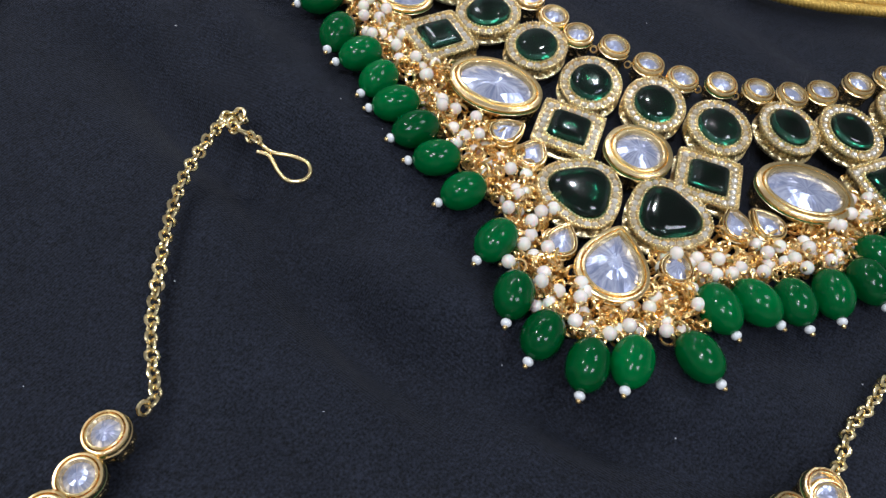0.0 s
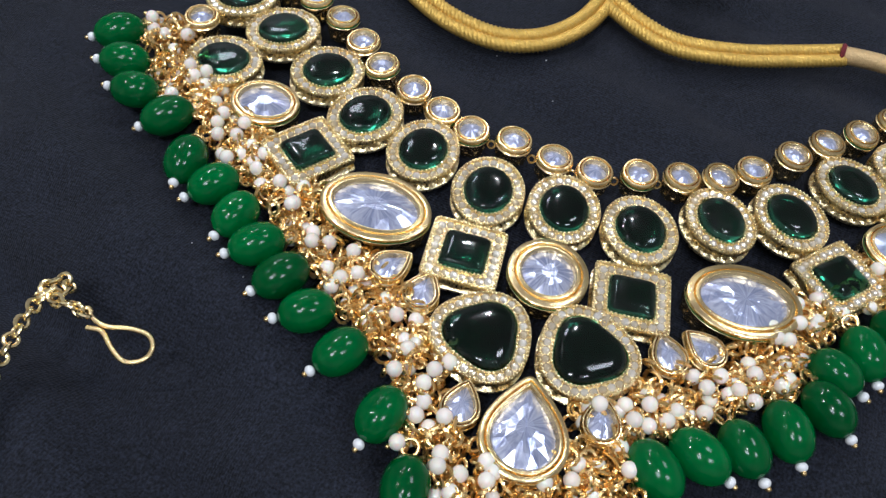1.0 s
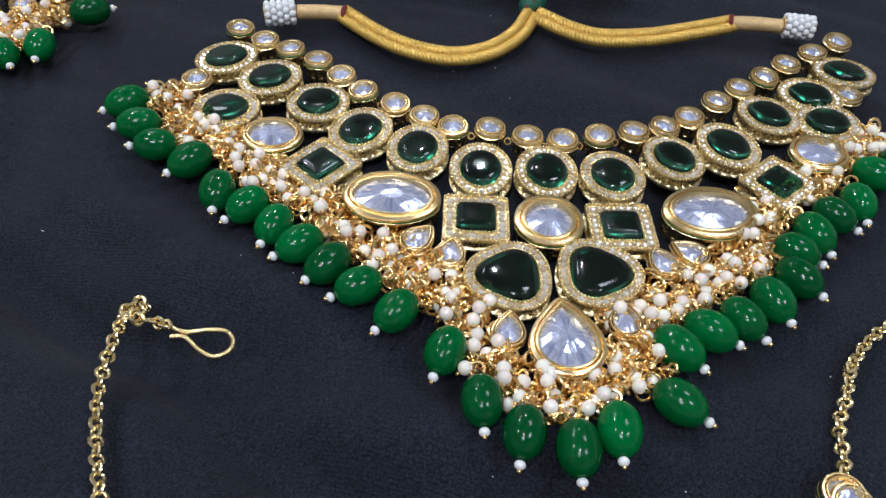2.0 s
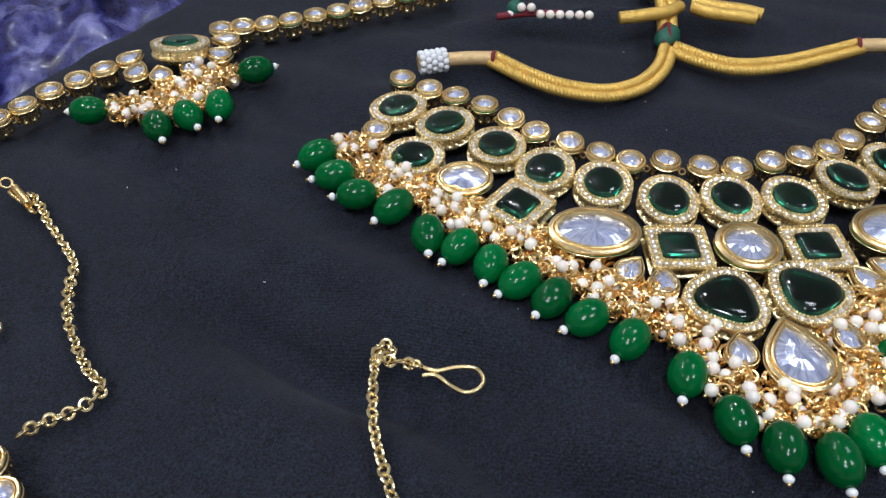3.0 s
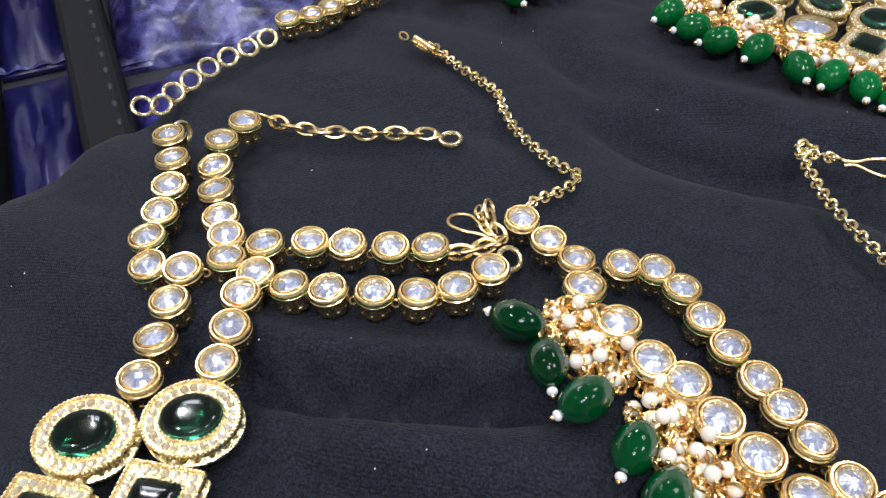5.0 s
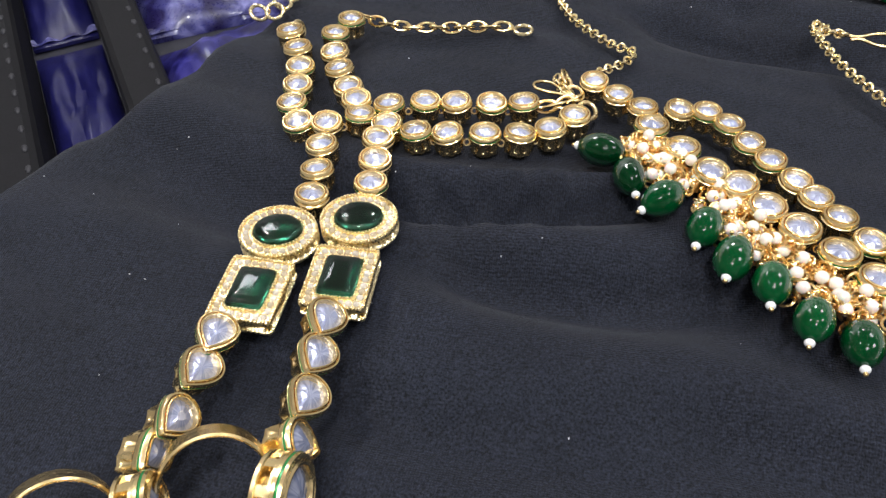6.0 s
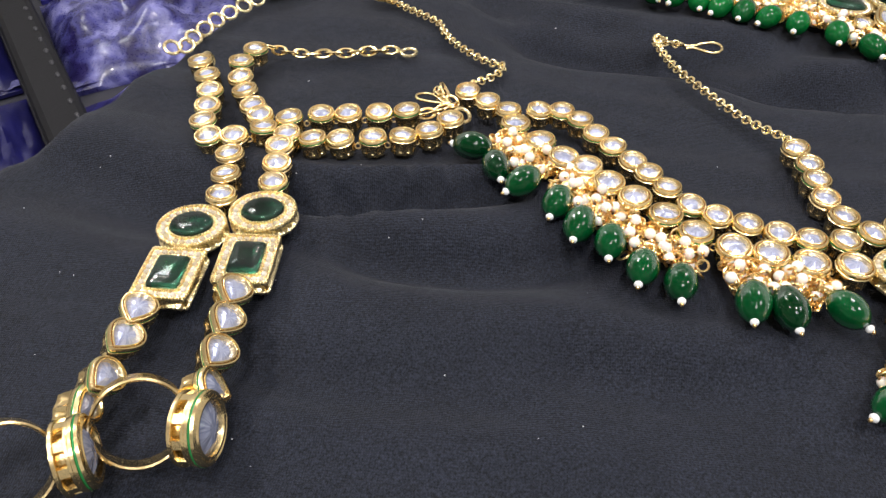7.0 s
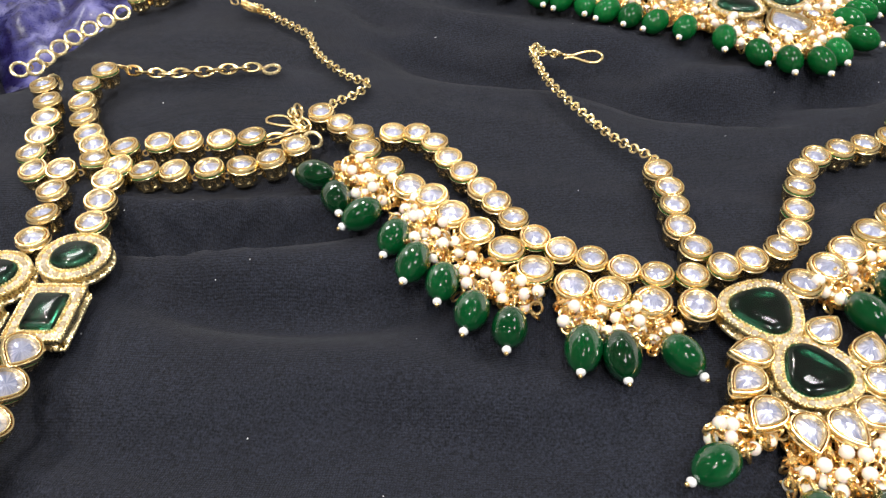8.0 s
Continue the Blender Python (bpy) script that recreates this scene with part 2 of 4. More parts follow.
def box_at(cx, cy, z0, z1, w, d, turn):
    c, s = math.cos(turn), math.sin(turn)
    v = [(cx + c * x - s * y, cy + s * x + c * y, z) for z in (z0, z1) for x, y in ((-w, -d), (w, -d), (w, d), (-w, d))]
    return v, [(3, 2, 1, 0), (4, 5, 6, 7), (0, 1, 5, 4), (1, 2, 6, 5), (2, 3, 7, 6), (3, 0, 4, 7)]


def ball(r, seg=12, ringn=8, sx=1.0, sy=1.0, sz=1.0, centre=(0, 0, 0)):
    verts, faces = [(centre[0], centre[1], centre[2] + r * sz)], []
    for j in range(1, ringn):
        p = math.pi * j / ringn
        for i in range(seg):
            t = 2 * math.pi * i / seg
            verts.append((centre[0] + r * sx * math.sin(p) * math.cos(t), centre[1] + r * sy * math.sin(p) * math.sin(t), centre[2] + r * sz * math.cos(p)))
    verts.append((centre[0], centre[1], centre[2] - r * sz))
    last = len(verts) - 1
    for i in range(seg):
        faces.append((0, 1 + i, 1 + (i + 1) % seg))
        b = 1 + (ringn - 2) * seg
        faces.append((last, b + (i + 1) % seg, b + i))
    for j in range(ringn - 2):
        a, b = 1 + j * seg, 1 + (j + 1) * seg
        for i in range(seg):
            faces.append((a + i, b + i, b + (i + 1) % seg, a + (i + 1) % seg))
    return verts, faces


def torus(R, r, seg=16, sides=7, stretch=1.0):
    verts, faces = [], []
    for i in range(seg):
        t = 2 * math.pi * i / seg
        for j in range(sides):
            p = 2 * math.pi * j / sides
            verts.append(((R + r * math.cos(p)) * math.cos(t) * stretch, (R + r * math.cos(p)) * math.sin(t), r * math.sin(p)))
    for i in range(seg):
        for j in range(sides):
            faces.append((i * sides + j, ((i + 1) % seg) * sides + j, ((i + 1) % seg) * sides + (j + 1) % sides, i * sides + (j + 1) % sides))
    return verts, faces


def spline(points, step):
    """A smooth line through points (x, y, z), resampled at even steps."""
    p = [Vector(q) for q in points]
    p = [p[0] * 2 - p[1]] + p + [p[-1] * 2 - p[-2]]
    fine = []
    for i in range(1, len(p) - 2):
        for k in range(24):
            t = k / 24
            a, b, c, d = p[i - 1], p[i], p[i + 1], p[i + 2]
            fine.append(0.5 * ((2 * b) + (c - a) * t + (2 * a - 5 * b + 4 * c - d) * t * t + (3 * b - a - 3 * c + d) * t ** 3))
    fine.append(p[-2])
    out, gone = [fine[0]], 0.0
    for a, b in zip(fine, fine[1:]):
        seg = (b - a).length
        while seg > 0 and gone + seg >= step:
            a = a.lerp(b, (step - gone) / seg)
            out.append(a)
            seg, gone = (b - a).length, 0.0
        gone += seg
    return out


def tube(points, radius, step=0.06, sides=10, rib=0.0, pitch=0.18, lay=2, caps=True, flat=1.0):
    """A rod along a smooth line; rib raises winding ridges on it."""
    line = spline(points, step)
    verts, faces = [], []
    for i, c in enumerate(line):
        tan = (line[min(i + 1, len(line) - 1)] - line[max(i - 1, 0)]).normalized()
        side = tan.cross(Vector((0, 0, 1)))
        side = side.normalized() if side.length > 0.05 else Vector((1, 0, 0))
        up = side.cross(tan)
        for j in range(sides):
            a = 2 * math.pi * j / sides
            r = radius * (1 + rib * math.sin(lay * a + 2 * math.pi * i * step / pitch))
            verts.append(tuple(c + side * math.cos(a) * r + up * math.sin(a) * r * flat))
    for i in range(len(line) - 1):
        for j in range(sides):
            faces.append((i * sides + j, i * sides + (j + 1) % sides, (i + 1) * sides + (j + 1) % sides, (i + 1) * sides + j))
    if caps:
        faces.append(tuple(reversed(range(sides))))
        faces.append(tuple(range((len(line) - 1) * sides, len(line) * sides)))
    return verts, faces


# ---- jewel units ----
def setting_mesh(name, outline, height, lip, posts, mat, foot=0.5, depth=0.09, square=0.6):
    """A gold setting in one body: foot flange, fluted gallery wall, and a rounded bezel round a sunk seat."""
    h, n, nrm = height, len(outline), normals_of(outline)
    rows = [(0.24, 0.04, 0), (0.08, 0.04, foot), (0.05, 0.07, foot), (0.05, 0.12, foot), (0.05, 0.15, foot), (0.03, 0.17, 1), (0.03, h - 0.34, 1), (0.03, h - 0.30, 0.4), (0.02, h - 0.28, 0), (0.0, h - 0.24, 0), (0.0, h - 0.17, 0), (0.035, h - 0.14, 0), (0.0, h - 0.11, 0), (0.012, h - 0.05, 0), (lip * 0.22, h - 0.022, 0), (lip * 0.44, h - 0.02, 0), (lip * 0.54, h - 0.075, 0), (lip * 0.62, h - 0.012, 0), (lip * 0.74, h, 0), (lip * 0.86, h - 0.004, 0), (lip, h - 0.05, 0), (lip + 0.02, h - 0.15, 0), (lip + 0.03, h - 0.2, 0)]
    verts, faces = [], []
    for d, z, flute in rows:
        for i, ((x, y), (nx, ny)) in enumerate(zip(outline, nrm)):
            cut = d + flute * depth * (0.5 - 0.5 * math.cos(2 * math.pi * posts * i / n)) ** square
            verts.append((x - nx * cut, y - ny * cut, z))
    k = len(rows)
    for j in range(k):
        for i in range(n):
            a, b = j * n, ((j + 1) % k) * n
            faces.append((a + i, a + (i + 1) % n, b + (i + 1) % n, b + i))
    return mesh_of(name, verts, faces, mat, 38)


def stone_mesh(name, outline, lip, z, dome, mat):
    """A faceted crystal set in the bezel: crown of kite facets and an uneven table."""
    n0 = inset(outline, lip + 0.005)
    step = max(1, round(len(n0) / 18))
    base = n0[::step]
    n = len(base)
    cx, cy = sum(p[0] for p in base) / n, sum(p[1] for p in base) / n
    rng = random.Random(len(outline) * 31 + int(1000 * lip) + int(1000 * abs(outline[0][0])))
    verts, faces = [(x, y, z) for x, y in base], []
    for i in range(n):
        (x0, y0), (x1, y1) = base[i], base[(i + 1) % n]
        f = 0.62 + rng.uniform(-0.06, 0.06)
        verts.append((cx + ((x0 + x1) / 2 - cx) * f, cy + ((y0 + y1) / 2 - cy) * f, z + dome * rng.uniform(0.55, 0.8)))
    for i in range(n):
        f = 0.3
        verts.append((cx + (base[i][0] - cx) * f, cy + (base[i][1] - cy) * f, z + dome * rng.uniform(0.93, 0.97)))
    verts.append((cx, cy, z + dome * 0.95))
    last = len(verts) - 1
    for i in range(n):
        j = (i + 1) % n
        faces += [(i, j, n + i), (n + i, j, n + j), (n + i, n + j, 2 * n + j), (n + i, 2 * n + j, 2 * n + i), (2 * n + i, 2 * n + j, last)]
    return mesh_of(name, verts, faces, mat, 0)


def cabochon_mesh(name, outline, z, dome, mat):
    """A smooth domed stone with a broad, almost flat top."""
    levels = [(0.0, 0.0), (0.0, 0.45), (0.06, 0.72), (0.18, 0.88), (0.38, 0.97), (0.68, 1.0)]
    verts, faces, n = [], [], len(outline)
    for s, h in levels:
        verts += [(x * (1 - s), y * (1 - s), z + dome * h) for x, y in outline]
    for j in range(len(levels) - 1):
        for i in range(n):
            faces.append((j * n + i, j * n + (i + 1) % n, (j + 1) * n + (i + 1) % n, (j + 1) * n + i))
    verts.append((0, 0, z + dome * 1.0))
    b = (len(levels) - 1) * n
    faces += [(b + i, b + (i + 1) % n, len(verts) - 1) for i in range(n)]
    faces.append(tuple(reversed(range(n))))
    return mesh_of(name, verts, faces, mat, 60)


LIBRARY = {}


def kundan(parent, key, outline, m, height=0.69, lip=0.165, posts=10, dome=0.10, green=False, name="kundan_setting"):
    """A crystal in a plain gold bezel."""
    if key not in LIBRARY:
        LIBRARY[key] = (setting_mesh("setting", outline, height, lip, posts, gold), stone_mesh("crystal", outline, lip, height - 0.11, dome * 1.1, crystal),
                        mesh_of("enamel_band", *rings(outline, [(0.035, height - 0.155), (0.0, height - 0.15), (0.0, height - 0.115), (0.035, height - 0.11)]), enamel))
    a, b, c = LIBRARY[key]
    ob = part(name, a, parent, m)
    part("crystal", b, ob)
    if green:
        part("enamel_band", c, ob)
    return ob


def evenly(line, gap):
    """Points at even steps round a closed line."""
    n = len(line)
    length = sum(math.dist(line[i], line[i - 1]) for i in range(n))
    count, gone, goal, spots = int(length / gap), 0.0, 0.0, []
    for i in range(n):
        a, b = line[i], line[(i + 1) % n]
        seg = math.dist(a, b)
        while seg > 0 and goal < gone + seg and len(spots) < count:
            f = (goal - gone) / seg
            spots.append((a[0] + (b[0] - a[0]) * f, a[1] + (b[1] - a[1]) * f))
            goal += length / count
        gone += seg
    return spots


def halo(parent, key, outline, inner, m, height=0.60, name="halo_setting", posts=20):
    """A dark green stone in a broad pale gold frame set with small crystals."""
    if key not in LIBRARY:
        h = height
        n = len(outline)
        nrm = normals_of(outline)
        side = [(0.36, 0.0, 0), (0.27, 0.0, 0), (0.24, 0.15, 0), (0.05, 0.18, 0), (0.0, 0.20, 0), (0.0, 0.26, 0), (0.03, 0.28, 0.3), (0.03, 0.31, 1), (0.03, h - 0.15, 1), (0.03, h - 0.12, 0.3), (0.0, h - 0.10, 0), (0.0, h - 0.02, 0), (0.015, h, 0), (0.05, h, 0), (0.06, h - 0.05, 0)]
        verts, faces = [], []
        for d, z, flute in side:
            for i, ((x, y), (nx, ny)) in enumerate(zip(outline, nrm)):
                cut = d + flute * 0.11 * (0.5 - 0.5 * math.cos(2 * math.pi * posts * i / n)) ** 0.6
                verts.append((x - nx * cut, y - ny * cut, z))
        for grow, z in ((1.08, h - 0.05), (1.07, h - 0.01), (1.02, h - 0.01), (1.0, h - 0.05), (1.0, h - 0.2)):
            verts += [(x * grow, y * grow, z) for x, y in inner]
        rows = len(side) + 5
        for j in range(rows):
            a, b = j * n, ((j + 1) % rows) * n
            for i in range(n):
                faces.append((a + i, a + (i + 1) % n, b + (i + 1) % n, b + i))
        seat, core = inset(outline, 0.06), [(x * 1.08, y * 1.08) for x, y in inner]
        mid = [((x0 + x1) / 2, (y0 + y1) / 2) for (x0, y0), (x1, y1) in zip(seat, core)]
        grains = [ball(0.034, 6, 4, centre=(x, y, h + 0.004)) for line in (inset(outline, 0.035), [(x * 1.05, y * 1.05) for x, y in inner]) for x, y in evenly(line, 0.085)]
        frame_me = mesh_of("halo_frame", *joined((verts, faces), *grains), pale_gold, 38)
        dots = [ball(RNG.uniform(0.086, 0.1), 6, 5, sz=0.7, centre=(x, y, h - 0.035 + RNG.uniform(-0.012, 0.012))) for x, y in evenly(mid, 0.18)]
        pave_me = mesh_of("pave_band", *joined(*dots), pave, 0)
        cab = cabochon_mesh("green_stone", [(x * 0.985, y * 0.985) for x, y in inner], h - 0.1, 0.27, emerald)
        # added ring: its colour imitates the stone's edge lit from within
        edge = mesh_of("stone_foil", *rings(inner, [(-0.01, h + 0.01), (-0.01, h - 0.13), (0.045, h - 0.125), (0.045, h - 0.14), (-0.02, h - 0.14)]), emerald_rim)
        floor_pts = [(x, y, h - 0.118) for x, y in inset(inner, 0.035)]
        core_me = mesh_of("stone_backing", floor_pts + [(x, y, h - 0.136) for x, y, z in floor_pts], [tuple(range(n)), tuple(reversed(range(n, 2 * n)))] + [(i, i + n, (i + 1) % n + n, (i + 1) % n) for i in range(n)], emerald_base, 30)
        LIBRARY[key] = (frame_me, pave_me, cab, edge, core_me)
    a, b, c, d, e = LIBRARY[key]
    ob = part(name, a, parent, m)
    tagged(part("pave_band", b, ob), kind="stuff")
    part("green_stone", c, ob)
    part("stone_foil", d, ob)
    part("stone_backing", e, ob)
    return ob


ROUND_S, ROUND_L = oval(0.43, 0.43, 54), oval(0.49, 0.49, 54)
LINK = mesh_of("link", *torus(0.085, 0.03, 12, 6), gold)
RING = mesh_of("jump_ring", *torus(0.15, 0.034, 14, 6), wire_gold)
ROLO = mesh_of("chain_link", *torus(0.125, 0.044, 14, 7), chain_gold)
CABLE = mesh_of("chain_link", *torus(0.17, 0.048, 18, 7, 1.75), gold)
HOOP = mesh_of("chain_link", *torus(0.27, 0.064, 24, 8, 1.05), pale_gold)
PEARL = mesh_of("pearl", *ball(0.158, 14, 9), pearl_mat, 180)
PIN = mesh_of("pin_head", *joined(ball(0.055, 8, 6, centre=(0.19, 0, 0)), ball(0.04, 6, 5, centre=(-0.17, 0, 0))), wire_gold, 180)
SEED = mesh_of("seed_bead", *ball(0.115, 12, 8, sx=0.85), seed_mat, 180)
TIP = mesh_of("pin_head", *ball(0.058, 8, 6), wire_gold, 180)


def bead_mesh(name, length, width, lobes=0.0, power=2.35, mat=None):
    n, k = 24, 16
    verts, faces = [], []
    for j in range(k + 1):
        u = -1 + 2 * j / k
        u = math.sin(u * math.pi / 2)
        r = (1 - abs(u) ** power) ** 0.5 if abs(u) < 1 else 0.0
        r = max(r, 0.06)
        for i in range(n):
            a = 2 * math.pi * i / n
            rr = r * (1 + lobes * math.cos(5 * a) * (1 - abs(u)))
            verts.append((u * length / 2, rr * width / 2 * math.cos(a), rr * width / 2 * math.sin(a)))
    for j in range(k):
        for i in range(n):
            faces.append((j * n + i, (j + 1) * n + i, (j + 1) * n + (i + 1) % n, j * n + (i + 1) % n))
    faces += [tuple(range(n)), tuple(reversed(range(k * n, (k + 1) * n)))]
    return mesh_of(name, verts, faces, mat or jade, 60)


BEADS = [bead_mesh("green_bead", 1.18, 0.89, 0.0, 2.1), bead_mesh("green_bead", 1.13, 0.87, 0.0, 2.15), bead_mesh("green_bead", 1.22, 0.90, 0.012, 2.0)]
MELONS = [bead_mesh("green_bead", 1.24, 0.88, 0.02, 1.85, jade_clear), bead_mesh("green_bead", 1.14, 0.86, 0.02, 2.0, jade_clear), bead_mesh("green_bead", 1.3, 0.9, 0.02, 1.85, jade_clear)]


def bead_drop(parent, centre, tip, shapes, lift=0.0):
    """A green bead with a white seed bead and a gold pin head at its foot."""
    (cx, cy), (tx, ty) = centre, tip
    turn = math.degrees(math.atan2(ty - cy, tx - cx))
    tilt = RNG.uniform(2, 9)
    ob = part("green_bead", RNG.choice(shapes), parent, at(cx, cy, 0.47 + lift, 0, tilt, turn) @ pose(0, 0, 0, RNG.uniform(0, 360)))
    part("seed_bead", SEED, ob, at(0.66, 0, 0, 0, 0, RNG.uniform(-12, 12)))
    part("pin_head", TIP, ob, at(0.77, RNG.uniform(-0.02, 0.02), 0))
    part("jump_ring", RING, ob, at(-0.68, 0, 0.05, 90, 0, RNG.uniform(-30, 30)))
    return ob


def fringe(parent, beads, tips, shapes, pearls=7, loops=8, near=0.66, deep=1.6, wide=0.55):
    """Green drops along an edge, with clusters of pearls and jump rings between them and the settings."""
    n = len(beads)
    ways = []
    for (cx, cy), (tx, ty) in zip(beads, tips):
        d = math.hypot(cx - tx, cy - ty)
        ways.append(Vector(((cx - tx) / d, (cy - ty) / d)))
    loose = []
    for i in range(n):
        bead_drop(parent, beads[i], tips[i], shapes)
        way = (ways[max(0, i - 1)] + ways[i] * 1.2 + ways[min(n - 1, i + 1)]).normalized()
        side = Vector((-way.y, way.x))
        placed = []
        for k in range(pearls):
            for attempt in range(12):
                p = Vector(beads[i]) + way * RNG.uniform(near, deep) + side * RNG.uniform(-wide, wide)
                z = RNG.uniform(0.18, 0.62)
                q = Vector((p.x, p.y, z))
                if all((q - o).length > 0.29 for o in placed):
                    break
            placed.append(q)
            ob = part("pearl", PEARL, parent, at(q.x, q.y, q.z, RNG.uniform(-40, 40), RNG.uniform(-35, 35), math.degrees(math.atan2(-way.y, -way.x)) + RNG.uniform(-70, 70)))
            part("pin_head", PIN, ob)
        for k in range(loops):
            p = Vector(beads[i]) + way * RNG.uniform(near - 0.1, deep + 0.25) + side * RNG.uniform(-wide, wide)
            part("jump_ring", RING, parent, at(p.x, p.y, RNG.uniform(0.17, 0.5), RNG.uniform(0, 180), RNG.uniform(-60, 60), RNG.uniform(0, 180)))
        for k in range(54):
            p = Vector(beads[i]) + way * RNG.uniform(near - 0.05, deep + 0.3) + side * RNG.uniform(-wide, wide)
            turned = Matrix.Translation((p.x, p.y, RNG.uniform(0.12, 0.5))) @ pose(0, 0, 0, RNG.uniform(0, 180), RNG.uniform(-60, 60), RNG.uniform(0, 180))
            v, f = torus(RNG.uniform(0.09, 0.17), 0.038, 10, 5, RNG.uniform(1.0, 1.5))
            loose.append(([tuple(turned @ Vector(q)) for q in v], f))
    tagged(part("wire_tangle", mesh_of("wire_tangle", *joined(*loose), wire_gold, 60), parent), kind="stuff")


def stone_string(parent, spots, key, outline, height=0.69, lip=0.165, tilt=5, links=True, z=0.0):
    """Round crystals in a row, joined by small links."""
    for i, (x, y) in enumerate(spots):
        kundan(parent, key, outline, at(x, y, z, RNG.uniform(-tilt, tilt), RNG.uniform(-tilt, tilt), RNG.uniform(0, 360)), height, lip, 9, green=RNG.random() < 0.35)
        if links and i:
            px, py = spots[i - 1]
            if math.hypot(px - x, py - y) < 1.25:
                part("link", LINK, parent, at((px + x) / 2, (py + y) / 2, 0.28 + z, 0, 0, math.degrees(math.atan2(y - py, x - px))) @ pose(0, 0, 0, 60))


def chain(parent, points, me, pitch, flat=45, z=None):
    """Links along a line, turned to and fro."""
    line = spline(points, pitch)
    for i, p in enumerate(line):
        a, b = line[max(0, i - 1)], line[min(len(line) - 1, i + 1)]
        turn = math.degrees(math.atan2(b.y - a.y, b.x - a.x))
        roll = (flat if i % 2 else -flat) + RNG.uniform(-12, 12)
        part("chain_link", me, parent, at(p.x, p.y, p.z, 0, 0, turn + RNG.uniform(-8, 8)) @ pose(0, 0, 0, roll))


def hook(parent, m, scale=1.0, mat=None, broad=1.0):
    """An S-shaped wire hook; its loop lies towards +x."""
    s = scale
    pts = [(0.05, -0.12, 0), (0.35, -0.06, 0), (0.75, -0.22, 0), (1.1, -0.28, 0), (1.36, -0.12, 0), (1.38, 0.1, 0), (1.15, 0.26, 0), (0.75, 0.2, 0), (0.35, 0.05, 0), (0.0, 0.06, 0), (-0.15, 0.16, 0.02), (-0.28, 0.05, 0.04), (-0.16, -0.05, 0.04)]
    me = mesh_of("hook", *tube([(x * s, y * s * broad, z * s) for x, y, z in pts], 0.057 * s, 0.05, 8), mat or gold, 60)
    return part("hook", me, parent, m)


# ---- the setting: cloth, room ----
EDGE_P, EDGE_D = Vector((-17.6, 24.6)), Vector((0.85, 0.527)).normalized()
EDGE_N = Vector((EDGE_D.y, -EDGE_D.x))
FOLDS = [(-18.2, 15.0, -11.9, 10.4, 0.74, 0.42), (-17.4, 11.6, -11.5, 6.8, 0.45, 0.85), (-6.2, 19.0, 0.8, 11.0, 0.49, 0.92), (-5.4, 22.2, -2.5, 16.2, 0.44, 0.71), (-0.6, 11.0, 5.7, 6.9, 0.45, 0.77), (5.0, 7.2, 9.4, 6.4, 0.36, 0.68), (-5.2, 18.6, -1.8, 12.9, 0.35, 0.5), (-1.8, 12.9, 2.5, 7.0, 0.39, 0.61), (-23.5, 20.5, -20.0, 14.5, 0.44, 1.22), (-15.0, 5.5, -10.0, 1.0, 0.32, 0.77), (-22.0, 10.5, -16.0, 4.0, 0.28, 1.02)]


def cloth_height(x, y):
    h = 0.09 * noise.noise((x * 0.10, y * 0.10, 3.1)) + 0.30 * noise.noise(((x + y) * 0.42, (x - y) * 0.07, 8.2)) + 0.10 * noise.noise(((x + y) * 0.9, (x - y) * 0.16, 1.2)) - 0.23
    for x0, y0, x1, y1, amp, w in FOLDS:
        d = Vector((x1 - x0, y1 - y0))
        L = d.length
        d /= L
        along = (x - x0) * d.x + (y - y0) * d.y
        if -2 < along < L + 2:
            off = (x - x0) * -d.y + (y - y0) * d.x + 0.35 * math.sin(along * 0.55)
            fade = min(1, max(0, along / 2 + 0.5)) * min(1, max(0, (L - along) / 2 + 0.5))
            h -= 1.8 * amp * fade * (math.exp(-(off / w) ** 2) - 0.4 * math.exp(-((off - 1.7 * w) / w) ** 2))
    # a standing fold behind the clasp cord
    a = (x - 5.0) * 0.911 + (y - 27.5) * -0.412
    off = (x - 5.0) * 0.412 + (y - 27.5) * 0.911
    h += 0.75 * math.exp(-((off - 0.4) / 0.55) ** 2) * min(1, max(0, a / 2)) * min(1, max(0, (13.0 - a) / 2))
    return h


def build_cloth():
    verts, faces = [], []
    us = [-70 + i * 0.5 for i in range(281)]
    vs = [-9, -7, -5, -3.5, -2.2, -1.4, -0.9, -0.5, -0.2] + [0.1 + i * 0.5 for i in range(120)]
    for v in vs:
        for u in us:
            wob = 0.5 * noise.noise((u * 0.12, 1.7, 0)) * (1 if abs(v) < 8 else 0.6)
            if v >= 0:
                p = EDGE_P + EDGE_D * u + EDGE_N * (v + wob)
                verts.append((p.x, p.y, cloth_height(p.x, p.y)))
            else:
                q = EDGE_P + EDGE_D * u + EDGE_N * (wob - 0.6 * (1 - math.exp(v)) - 0.35 * noise.noise((u * 0.3, v * 0.3, 5)))
                p0 = EDGE_P + EDGE_D * u + EDGE_N * wob
                verts.append((q.x, q.y, cloth_height(p0.x, p0.y) + v * (1 - 0.5 * math.exp(v))))
    n = len(us)
    for j in range(len(vs) - 1):
        for i in range(n - 1):
            faces.append((j * n + i, j * n + i + 1, (j + 1) * n + i + 1, (j + 1) * n + i))
    me = mesh_of("cloth", verts, faces, cloth_mat, 180)
    return tagged(new("tablecloth", me), "black woven cloth with soft folds spread over the counter", "cloth", kind="structure")


build_cloth()


